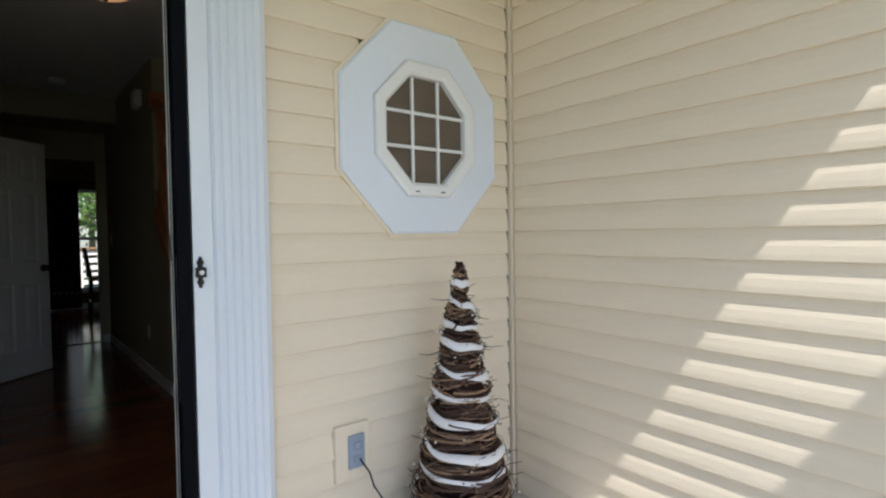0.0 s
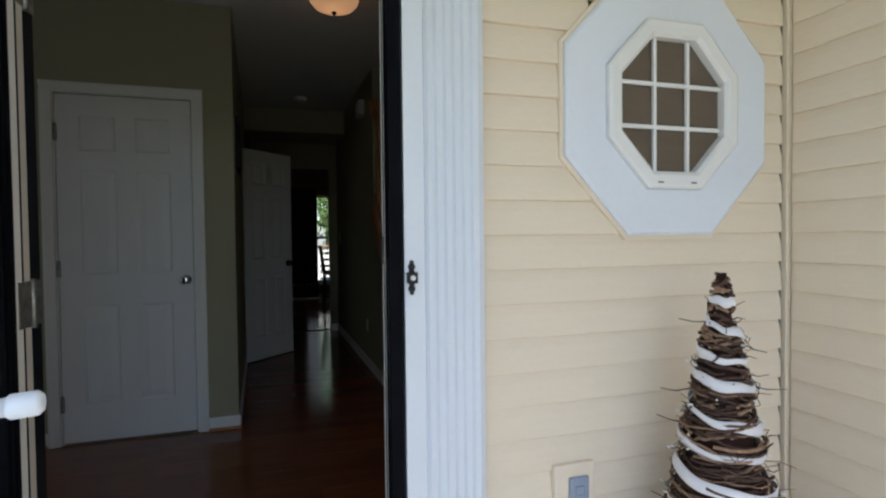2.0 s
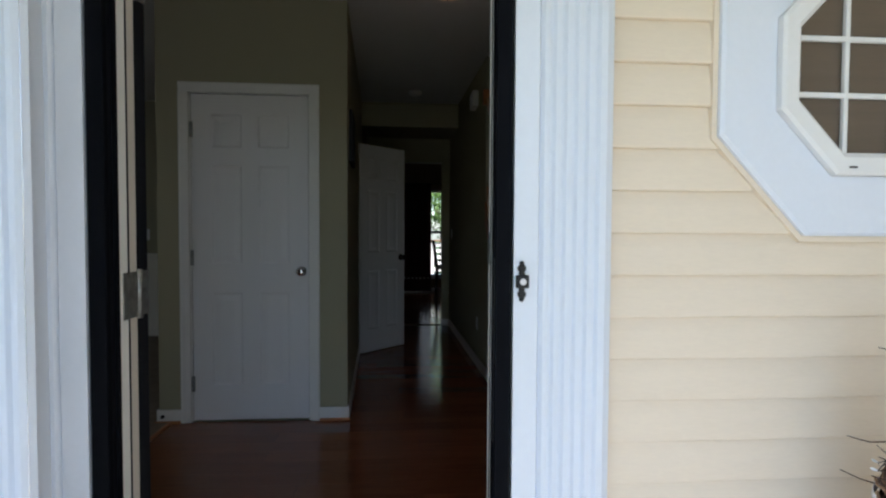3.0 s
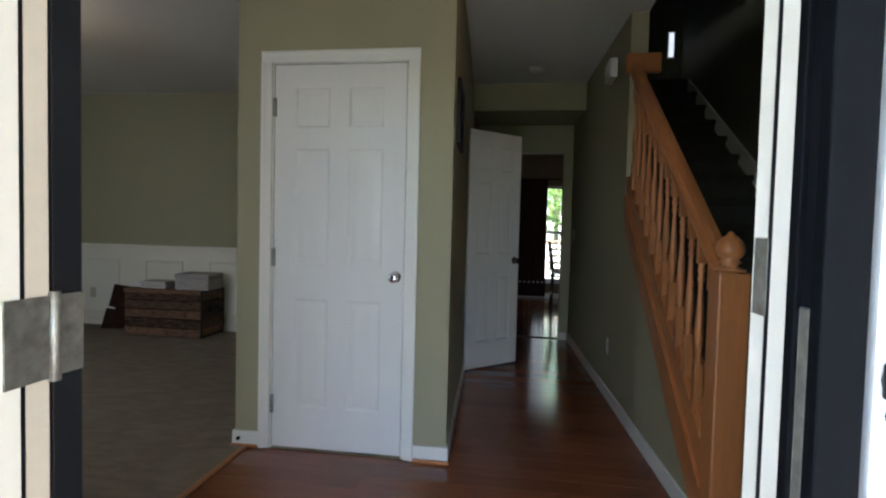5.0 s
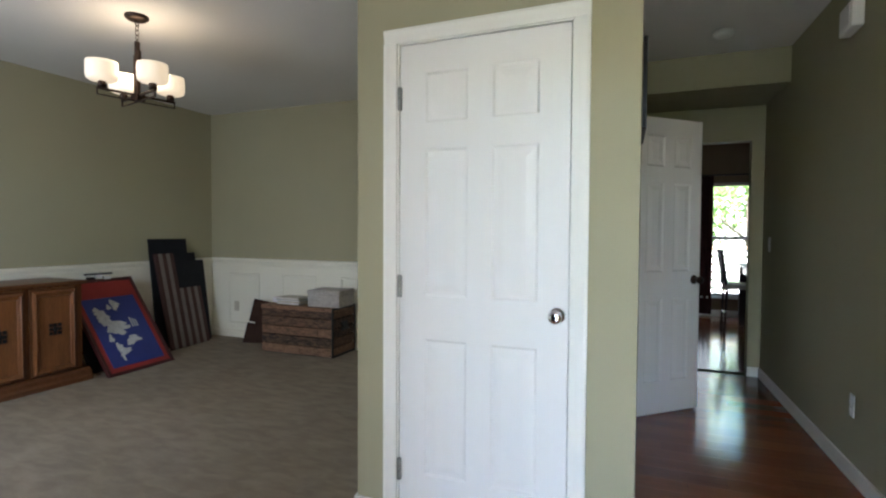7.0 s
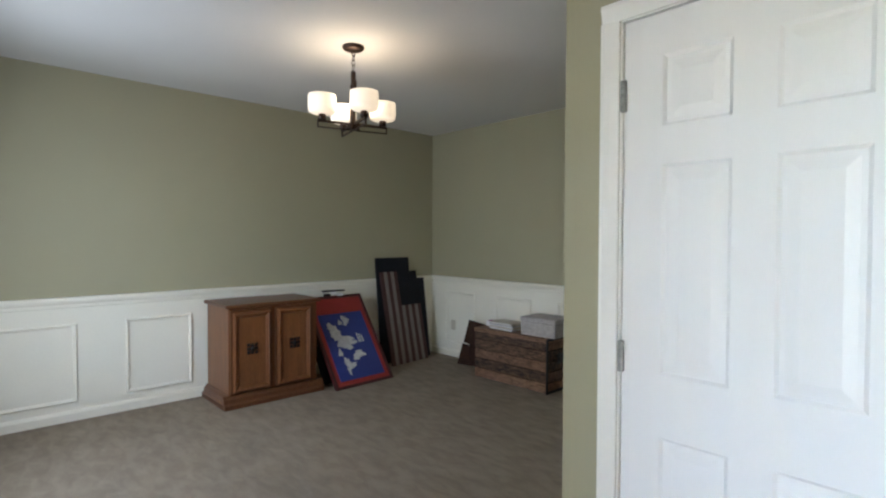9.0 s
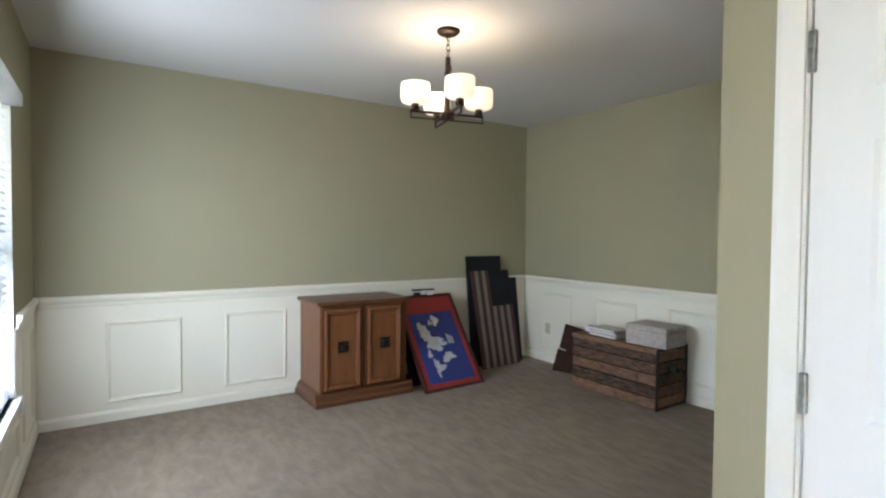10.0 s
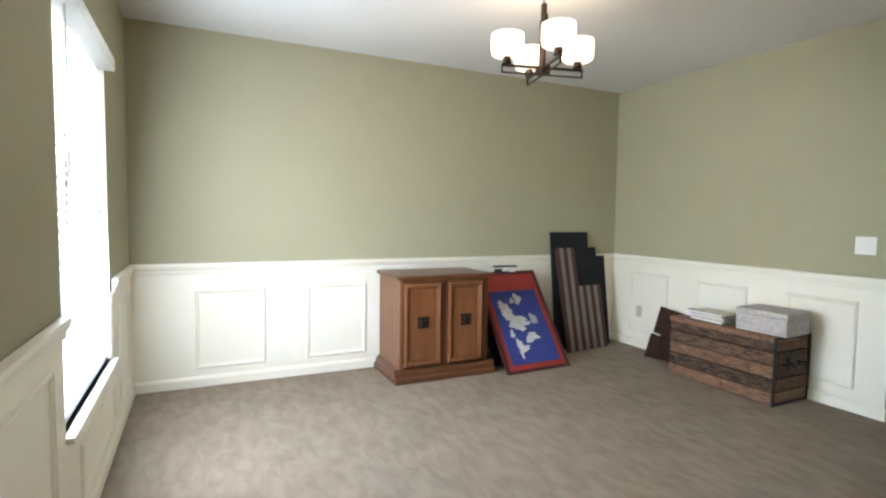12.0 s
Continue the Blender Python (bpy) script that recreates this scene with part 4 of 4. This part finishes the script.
prism(pb, [(CDP + a, b) for a, b in prof], "y", 0.02 - 0.05, CW - 0.02 + 0.05)
part("plinth_moulding", pb, CABD, cb)
for y, s in ((0.02, -1), (CW - 0.02, 1)):
    part("plinth_moulding", prism(bmesh.new(), [(y + s * a, b) for a, b in prof], "x", 0.0, CDP), CABD, cb)
part("top", nbox(0, CDP + 0.03, -0.01, CW + 0.01, CHH - 0.03, CHH, bev=0.008), CABD, cb, "dark moulded cabinet top")
for k in range(2):
    y0 = 0.03 + k * 0.375
    d = part("door", nbox(CDP, CDP + 0.016, y0, y0 + 0.350, 0.11, CHH - 0.045, bev=0.003), CABD, cb)
    fm = moulding_frame(bmesh.new(), 0.314, 0.648, 0.045, 0.020)
    f = part("moulding", fm, CAB, d)
    f.matrix_local = pose(CDP + 0.016, y0 + 0.018, 0.122, 0, 0, 90)
    part("panel", nbox(CDP + 0.016, CDP + 0.020, y0 + 0.063, y0 + 0.287, 0.167, 0.725), CAB, d)
    pl = bmesh.new()
    yc, zc, xf = y0 + 0.175, 0.465, CDP + 0.020
    box(pl, xf, xf + 0.006, yc - 0.045, yc + 0.045, zc - 0.012, zc + 0.012)
    box(pl, xf, xf + 0.0061, yc - 0.012, yc + 0.012, zc - 0.045, zc + 0.045)
    for sy in (-1, 1):
        for sz in (-1, 1):
            box(pl, xf, xf + 0.0075, yc + sy * 0.032 - 0.013, yc + sy * 0.032 + 0.013, zc + sz * 0.032 - 0.013, zc + sz * 0.032 + 0.013, bev=0.002)
    pl2 = part("pull", pl, IRON, d, "square black iron pull")
    part("pull_ring", lathe(bmesh.new(), [(0.018, 0), (0.018, 0.008), (0.008, 0.012)], pose(xf + 0.006, yc, zc, 0, 90), 12), IRON, d)

# ---- leaning pictures ----
def leaning(name, label, cat, bl, br, lean, w, h, t):
    """A board standing on the floor from bl to br (x, y), leaning back by lean degrees; local x along, z up, front at -y."""
    ang = math.degrees(math.atan2(br[1] - bl[1], br[0] - bl[0]))
    return thing(name, label, cat, pose(bl[0], bl[1], 0.013, 0, 0, ang) @ pose(0, 0, 0, -lean))


mp_ = leaning("framed_map", "framed world map, red border and blue sea, leaning", "framed map", (-3.150, 0.955), (-3.185, 1.61), 35, 0.66, 0.95, 0.03)
W, H = 0.66, 0.965
part("picture_frame", frame_ring(bmesh.new(), W, H, 0.028, 0.0, 0.03), MAHOG, mp_)
part("border", nbox(0.028, W - 0.028, 0.010, 0.026, 0.028, H - 0.028), MAPRED, mp_, "red map border")
part("sea", nbox(0.075, W - 0.075, 0.007, 0.0105, 0.075, H - 0.20), MAPBLUE, mp_, "deep blue map sea")


def blob(cx, cz, rx, rz, seed, n=48):
    r = random.Random(seed)
    ph = [r.uniform(0, 6.28) for _ in range(4)]
    return [(cx + rx * math.cos(a) * (1 + 0.20 * math.sin(3 * a + ph[0]) + 0.16 * math.sin(5 * a + ph[1]) + 0.14 * math.sin(8 * a + ph[2]) + 0.12 * math.sin(13 * a + ph[1])),
             cz + rz * math.sin(a) * (1 + 0.22 * math.sin(3 * a + ph[0]) + 0.14 * math.sin(5 * a + ph[3]))) for a in [2 * math.pi * i / n for i in range(n)]]


LANDS = ((.22, .27, .085, .10), (.31, .41, .10, .085), (.45, .44, .15, .05), (.40, .51, .11, .045), (.17, .19, .05, .04), (.55, .13, .06, .055), (.42, .15, .035, .03),
         (.20, .60, .035, .045), (.60, .66, .10, .045), (.50, .70, .05, .04), (.27, .74, .05, .05), (.34, .80, .09, .04), (.26, .87, .025, .05), (.52, .07, .04, .02))
for i, (u, v, ru, rv) in enumerate(LANDS):
    part("land", prism(bmesh.new(), blob(0.075 + u * 0.51, 0.765 - v * 0.69, ru * 0.60, rv * 0.81, i + 3), "y", 0.0045, 0.0072 - 0.0001 * i), MAPLAND, mp_)
for k in range(3):
    part("caption_bar", nbox(0.425 + 0.024 * k, 0.438 + 0.024 * k, 0.005, 0.0072, 0.43, 0.53 - 0.015 * k), MAPLAND, mp_)
bk = leaning("backing_board", "dark grey board leaning behind the map", "board", (-3.40, 0.965), (-3.47, 1.50), 25, 0.5, 0.8, 0.02)
part("board", nbox(0, 0.55, 0.0, 0.018, 0, 0.80, bev=0.003), FLAGDARK, bk)
hw = thing("shelf_bracket", "small black and white bracket resting on the frame", "bracket", pose(-3.74, 1.14, 0.812, 0, 0, 86))
part("bar", nbox(0, 0.24, -0.02, 0.02, 0.03, 0.045, bev=0.004), IRON, hw)
part("label", nbox(0.09, 0.14, -0.022, 0.022, 0.0, 0.032), WHITEP, hw)
part("foot", nbox(0.16, 0.22, -0.02, 0.02, -0.015, 0.012), WHITEP, hw)
part("foot", nbox(0.02, 0.08, -0.02, 0.02, -0.015, 0.012), IRON, hw)


def flag(name, label, bl, br, lean, w, h, dark=False):
    t = leaning(name, label, "wooden flag", bl, br, lean, w, h, 0.03)
    if dark:
        part("board", nbox(0, w, 0, 0.02, 0, h, bev=0.003), FLAGDARK, t)
        return t
    n = 11
    for k in range(n):
        a, b = w * k / n + 0.002, w * (k + 1) / n - 0.002
        top = h if k < 5 else h * 0.62
        part("stripe_board", nbox(a, b, 0, 0.02, 0, top), FLAGRED if k % 2 == 0 else FLAGGREY, t)
    part("star_field", nbox(w * 5 / n + 0.002, w, 0.0, 0.02, h * 0.62 + 0.003, h, bev=0.002), FLAGDARK, t, "charcoal star field board")
    part("backing", nbox(0.02, w - 0.02, 0.02, 0.035, 0.03, h - 0.03), PLANKD, t)
    return t


flag("wooden_flag", "dark weathered wooden flag leaning on the wall", (-3.53, 1.868), (-3.59, 2.45), 12, 0.56, 1.02)
flag("dark_board", "tall charcoal board leaning behind the flag", (-3.655, 1.815), (-3.665, 2.285), 6, 0.47, 1.162, True)
flag("dark_board", "narrow charcoal board leaning behind the flag", (-3.625, 2.07), (-3.66, 2.50), 7.5, 0.45, 0.92, True)

# ---- plank trunk ----
KX0, KX1, KY0, KY1, KH = -2.685, -1.828, 2.245, 2.672, 0.49
tk = thing("plank_trunk", "rough stained plank trunk with black metal edges", "trunk", pose(KX0, KY0, 0.012, 0, 0, 0.8))
W, D = KX1 - KX0, KY1 - KY0
part("inner_box", nbox(0.02, W - 0.02, 0.02, D - 0.02, 0.0, KH - 0.04), PLANKD, tk)
for k in range(5):
    z0 = 0.008 + k * (KH - 0.02) / 5
    z1 = z0 + (KH - 0.02) / 5 - 0.009
    j = 0.004 * ((k * 7) % 3 - 1)
    cuts = [0.0, W * (0.80 if k == 2 else 0.55), W - 0.004] if k in (0, 2) else [0.0, W - 0.004]
    for a, b in zip(cuts, cuts[1:]):
        part("plank", nbox(a + 0.0008, b - 0.0008, j * 0.5, 0.022 + j * 0.5, z0, z1, bev=0.005), PLANK, tk)
    part("plank", nbox(W - 0.022, W, 0.024, D, z0, z1, bev=0.004), PLANK, tk)
    part("plank", nbox(0.0, 0.022, 0.024, D, z0, z1, bev=0.004), PLANK, tk)
for k in range(3):
    y0 = k * D / 3
    part("lid_plank", nbox(-0.008, W + 0.002, y0 - 0.005 + 0.002, y0 + D / 3 - 0.004, KH - 0.038, KH, bev=0.005), PLANK, tk)
for y in (0.0, D - 0.02):
    part("corner_strap", nbox(W - 0.002, W + 0.004, y - 0.006, y + 0.022, 0, KH), IRON, tk)
for z in (0.0, KH - 0.022):
    part("edge_strap", nbox(W - 0.001, W + 0.0035, 0.022, D - 0.022, z, z + 0.022), IRON, tk)
hb = bmesh.new()
box(hb, W, W + 0.010, D * 0.5 - 0.05, D * 0.5 + 0.05, 0.25, 0.34, bev=0.004)
hx = part("handle", hb, IRON, tk, "black iron trunk handle")
part("grip", tube(bmesh.new(), [(W + 0.01, D * 0.5 - 0.05, 0.31), (W + 0.035, D * 0.5 - 0.04, 0.27), (W + 0.035, D * 0.5 + 0.04, 0.27), (W + 0.01, D * 0.5 + 0.05, 0.31)], 0.007, 8), IRON, hx)

bx = thing("fabric_box", "grey crinkled fabric storage box on the trunk", "storage box", pose(-2.14, 2.285, KH + 0.0125, 0, 0, 4))
part("box", nbox(0, 0.36, 0, 0.30, 0, 0.125, bev=0.008), FABRIC, bx)
part("lid", nbox(-0.006, 0.366, -0.006, 0.306, 0.125, 0.168, bev=0.012), FABRIC, bx)
rng = random.Random(8)
for k in range(6):
    z = KH + 0.0125 + k * 0.0125
    mg = thing("magazine", "glossy magazine in a stack on the trunk", "magazine", pose(-2.54 + rng.uniform(-0.012, 0.012), 2.30 + rng.uniform(-0.01, 0.01), z, 0, 0, rng.uniform(-4, 4)), "magazines on the trunk")
    part("pages", nbox(0.002, 0.29, 0.0, 0.215, 0.0015, 0.0095), WHITEP if k % 2 else PAPER, mg)
    part("cover", nbox(0, 0.295, -0.003, 0.218, 0.0097, 0.0123), PAPER if k % 3 else GREYP, mg)
pp = thing("paper_sheets", "white folded papers with a magenta card", "papers", pose(-2.675, 2.40, KH + 0.0125, 0, 0, 10))
part("sheet", nbox(0, 0.16, 0, 0.11, 0, 0.05, bev=0.002), WHITEP, pp)
part("card", nbox(0.03, 0.09, -0.012, 0.05, 0.051, 0.056), PINK, pp, "magenta card")
for (x, y, z, rz, tilt, hh) in ((-3.06, 2.46, 0.265, 8, 12, 0.25), (-3.165, 2.47, 0.013, 12, 14, 0.23)):
    pn = thing("wood_plaque", "small dark stained wood plaque leaning by the trunk", "plaque", pose(x, y, z, 0, 0, rz) @ pose(0, 0, 0, -tilt, 8, 0), "plaques beside the trunk")
    part("board", nbox(0, 0.30, 0, 0.025, 0, hh, bev=0.004), PLANKD, pn)
    part("plate", nbox(0.15, 0.24, -0.003, 0.0, hh * 0.45, hh * 0.68), FLAGGREY, pn)
sb = thing("plaque_stack", "dark wood block under the leaning plaques", "wood block", pose(-3.03, 2.50, 0.012))
part("block", nbox(0, 0.28, 0.02, 0.16, 0, 0.25, bev=0.004), PLANKD, sb)

# ---- pantry shelves beyond the dining doorway ----
ps = thing("pantry_shelves", "dim brown wooden shelves beyond the doorway", "shelves", pose(-1.43, 3.3, 0.004))
part("side_panel", nbox(0, 0.03, 0, 0.35, 0, 2.1), SHELFW, ps)
part("side_panel", nbox(0.92, 0.95, 0, 0.35, 0, 2.1), SHELFW, ps)
part("back_panel", nbox(0.03, 0.92, 0.33, 0.35, 0, 2.1), GREENCH, ps)
for z in (0.1, 0.75, 1.2, 1.6, 2.05):
    part("shelf", nbox(0.03, 0.92, 0.0, 0.33, z, z + 0.03), SHELFW, ps)

# ---- kitchen end: window, curtains, table, chairs ----
kw = thing("window_kitchen", "bright white back window with a view of trees", "window", pose(1.30, KY + 0.06, 0.30), kind="structure")
part("window_frame", frame_ring(bmesh.new(), 1.20, 1.72, 0.05, -0.03, 0.03), SASH, kw)
part("meeting_rail", nbox(0.05, 1.15, -0.03, 0.03, 0.86, 0.91), SASH, kw)
part("pane", nbox(0.05, 1.15, -0.002, 0.002, 0.05, 1.67), PANE, kw).visible_shadow = False
part("window_sill", nbox(-0.03, 1.23, -0.11, -0.03, -0.03, 0.0), TRIM, kw)
setting("baseboard", nbox(0.9, 4.1, KY - 0.014, KY, 0.0, 0.09), TRIM, "white kitchen baseboard", "baseboard")


def curtain(x0, x1):
    t = thing("curtain", "dark maroon curtain hanging in folds", "curtain", pose(0, KY - 0.06, 0))
    bm = bmesh.new()
    n = 40
    rows = []
    for z in (0.03, 1.0, 2.12):
        rows.append([bm.verts.new((x0 + (x1 - x0) * i / n, 0.025 * math.sin(i * 1.25) * (1.1 - 0.2 * z), z)) for i in range(n + 1)])
    for a, b in zip(rows, rows[1:]):
        for i in range(n):
            bm.faces.new((a[i], a[i + 1], b[i + 1], b[i])).smooth = True
    c = part("cloth", bm, CURTAIN, t)
    c.modifiers.new("thick", "SOLIDIFY").thickness = 0.004
    return t


curtain(1.26, 1.88)
curtain(2.34, 2.75)
setting("curtain_rod", tube(bmesh.new(), [(1.2, KY - 0.06, 2.13), (2.9, KY - 0.06, 2.13)], 0.012, 8), IRON, "black curtain rod over the window", "curtain rod")
tb = thing("dining_table", "dark espresso wood table with square legs", "table", pose(2.10, 5.10, 0))
part("tabletop", nbox(0, 1.2, 0, 1.0, 0.82, 0.86, bev=0.006), ESPRESSO, tb)
part("apron", nbox(0.06, 1.14, 0.06, 0.94, 0.72, 0.82), ESPRESSO, tb)
for x in (0.04, 1.08):
    for y in (0.04, 0.88):
        part("leg", nbox(x, x + 0.08, y, y + 0.08, 0, 0.82, bev=0.004), ESPRESSO, tb)


def chair(m):
    c = thing("dining_chair", "dark wooden dining chair with a pale seat", "chair", m, "chairs at the table")
    for x in (0, 0.36):
        part("leg", nbox(x, x + 0.04, 0, 0.04, 0, 0.56), ESPRESSO, c)
        part("rear_leg", tube(bmesh.new(), [(x + 0.02, 0.42, 0), (x + 0.02, 0.40, 0.56), (x + 0.02, 0.47, 1.05)], 0.022, 6), ESPRESSO, c)
    part("seat", nbox(-0.01, 0.41, -0.01, 0.42, 0.56, 0.62, bev=0.015), SEATC, c, "pale cushioned seat")
    part("top_rail", nbox(0.0, 0.40, 0.45, 0.475, 0.95, 1.05, bev=0.008), ESPRESSO, c)
    part("back_slat", nbox(0.15, 0.25, 0.43, 0.455, 0.62, 0.95), ESPRESSO, c)
    part("stretcher", nbox(0.04, 0.36, 0.40, 0.42, 0.22, 0.26), ESPRESSO, c)
    return c


c1 = chair(pose(2.32, 5.32, 0, 0, 0, 90))
copy_thing(c1, pose(2.45, 6.55, 0, 0, 0, 180) @ pose(0, 0, 0, 0, 0, 180))
pd = thing("pendant_lamp", "lit frosted pendant lamp over the table", "pendant lamp", pose(2.42, 5.6, 0))
part("shade", lathe(bmesh.new(), [(0.08, 1.72), (0.11, 1.74), (0.11, 1.86), (0.03, 1.87)], n=20), SHADE, pd)
part("rod", tube(bmesh.new(), [(0, 0, 1.87), (0, 0, 2.6)], 0.006, 6), BRONZE, pd)
kl, kd = lamp("back_window_daylight", "AREA", look((1.9, KY - 0.10, 1.2), (1.9, 0, 0.9)), 0.2, (0.93, 0.97, 1.0))
kd.shape, kd.size, kd.size_y = "RECTANGLE", 0.45, 1.5

# ---- outdoors behind ----
setting("deck", nbox(-1, 5, KY + 0.16, KY + 3.2, -0.3, -0.1), DECKW, "cedar deck behind the house", "deck")
dr = thing("deck_railing", "deck railing with pale slats and brown cap", "railing", pose(0, KY + 3.0, -0.1))
part("cap_rail", nbox(-1, 5, -0.07, 0.07, 1.05, 1.09), DECKW, dr)
for k in range(6):
    part("slat", nbox(-1, 5, -0.02, 0.02, 0.12 + k * 0.16, 0.21 + k * 0.16), TRIM, dr)
for k in range(5):
    part("post", nbox(-0.6 + k * 1.3, -0.51 + k * 1.3, -0.04, 0.04, 0, 1.05), TRIM, dr)


def leaf_tree(x, y, h, spread, seed):
    t = thing("garden_tree", "leafy green tree beyond the deck", "tree", pose(x, y, -0.4), "trees behind the house")
    r = random.Random(seed)
    bm = bmesh.new()
    tube(bm, [(0, 0, 0), (0.05, 0.03, h * 0.35), (-0.04, 0.05, h * 0.8)], 0.16, 8, 0.05)
    tips = []
    for k in range(12):
        a, z = r.random() * 6.28, h * r.uniform(0.25, 0.75)
        e = Vector((math.cos(a) * spread * r.uniform(0.4, 0.9), math.sin(a) * spread * r.uniform(0.4, 0.9), z + h * r.uniform(0.05, 0.25)))
        tube(bm, [(0, 0, z), e * 0.5 + Vector((0, 0, z * 0.5)), e], 0.05, 5, 0.012)
        tips.append(e)
    part("trunk", bm, BARK, t)
    vs, fs = [], []
    for e in tips + [Vector((0, 0, h * 0.9))]:
        for c in range(5):
            cc = e + Vector((r.gauss(0, 0.5), r.gauss(0, 0.5), r.gauss(0, 0.45)))
            for k in range(90):
                p = cc + Vector((r.gauss(0, 0.28), r.gauss(0, 0.28), r.gauss(0, 0.22)))
                q = Euler((r.random() * 6, r.random() * 6, r.random() * 6)).to_matrix()
                s = r.uniform(0.05, 0.10)
                b = len(vs)
                vs += [p + q @ Vector(v) for v in ((-s, 0, 0), (0, -s * 0.5, 0), (s, 0, 0), (0, s * 0.5, 0))]
                fs.append((b, b + 1, b + 2, b + 3))
    me = bpy.data.meshes.new("crown")
    me.from_pydata([tuple(v) for v in vs], [], fs)
    me.materials.append(LEAF)
    cr = new("crown", me)
    cr.parent = t


leaf_tree(1.0, 15.0, 5.0, 2.2, 1)
leaf_tree(3.4, 14.0, 4.4, 2.0, 2)
leaf_tree(5.8, 17.0, 5.5, 2.4, 3)
leaf_tree(3.0, 20.0, 7.0, 3.0, 4)

# ---- siding boards ----
EXPO = 0.104


def lap(bm, length):
    """One lap board along x from 0, face towards -y, lower lip proud."""
    return prism(bm, [(0, 0.0), (-0.0145, 0.0), (-0.0158, 0.003), (-0.0155, 0.020), (-0.0138, 0.046), (-0.0105, 0.070), (-0.0062, 0.088), (-0.0015, EXPO + 0.004), (0, EXPO + 0.004)], "x", 0, length)


def lap_run(par, m, length):
    ob = part("siding_board", lap(bmesh.new(), length), SIDING, par)
    ob.matrix_local = m
    return ob


for k in range(25):
    z = PZ + 0.002 + k * EXPO
    runs = [(1.88, PX - 0.036)]
    if z + EXPO > OCZ - 0.27 and z < OCZ + 0.27:
        runs = [(1.88, OCX - 0.29), (OCX + 0.29, PX - 0.036)]
    for a, b in runs:
        lap_run(front, pose(a, OUT, z), b - a)
    if k < 24:
        if z + EXPO > WIN[2] and z < WIN[3]:
            lap_run(front, pose(-4.0, OUT, z), WIN[0] + 4.0)
            lap_run(front, pose(WIN[1], OUT, z), 0.33 - WIN[1])
        else:
            lap_run(front, pose(-4.0, OUT, z), 4.33)
side = setting("wall_porch_side", nbox(PX, PX + 0.15, -6.0, OUT + 0.02, -0.39, 2.55), SIDING, "cream lap siding on the porch side wall", "wall")
for k in range(25):
    lap_run(side, pose(PX, OUT - 0.036, PZ + 0.002 + k * EXPO, 0, 0, -90), 3.96)
cp = part("corner_post", nbox(PX - 0.024, PX - 0.0005, OUT - 0.024, OUT - 0.0005, PZ, 2.55, bev=0.002), SIDING, side)

# ---- laminate boards of foyer and hall ----
rng = random.Random(3)
fl_ = setting("floor_laminate", nbox(BX0 + 0.085, HX2 + 0.8, -1.985, -0.0, -0.03, -0.004), PLANKD, "glossy cherry laminate foyer floor", "floor")
fl2 = setting("floor_laminate_hall", nbox(hall_l(EY), HX + 0.04, 0.0, EY + 0.1, -0.03, -0.004), PLANKD, "glossy cherry laminate hallway floor", "floor")


def planks(par, x0, x1, y0, y1):
    w, ln = 0.127, 1.22
    y = y0
    while y < y1 - 0.01:
        yb = min(y + w, y1)
        x = x0 - rng.uniform(0, ln * 0.9)
        while x < x1:
            a, b = max(x, x0), min(x + ln, x1)
            if b - a > 0.02:
                part("board", nbox(a + 0.0006, b - 0.0006, y + 0.0006, yb - 0.0006, -0.004, 0.0, bev=0.0), LAMINATE, par)
            x += ln
        y += w


planks(fl_, BX0 + 0.085, HX2 + 0.8, -1.985, -0.0)
planks(fl2, hall_l(EY), HX + 0.04, 0.0, EY + 0.1)
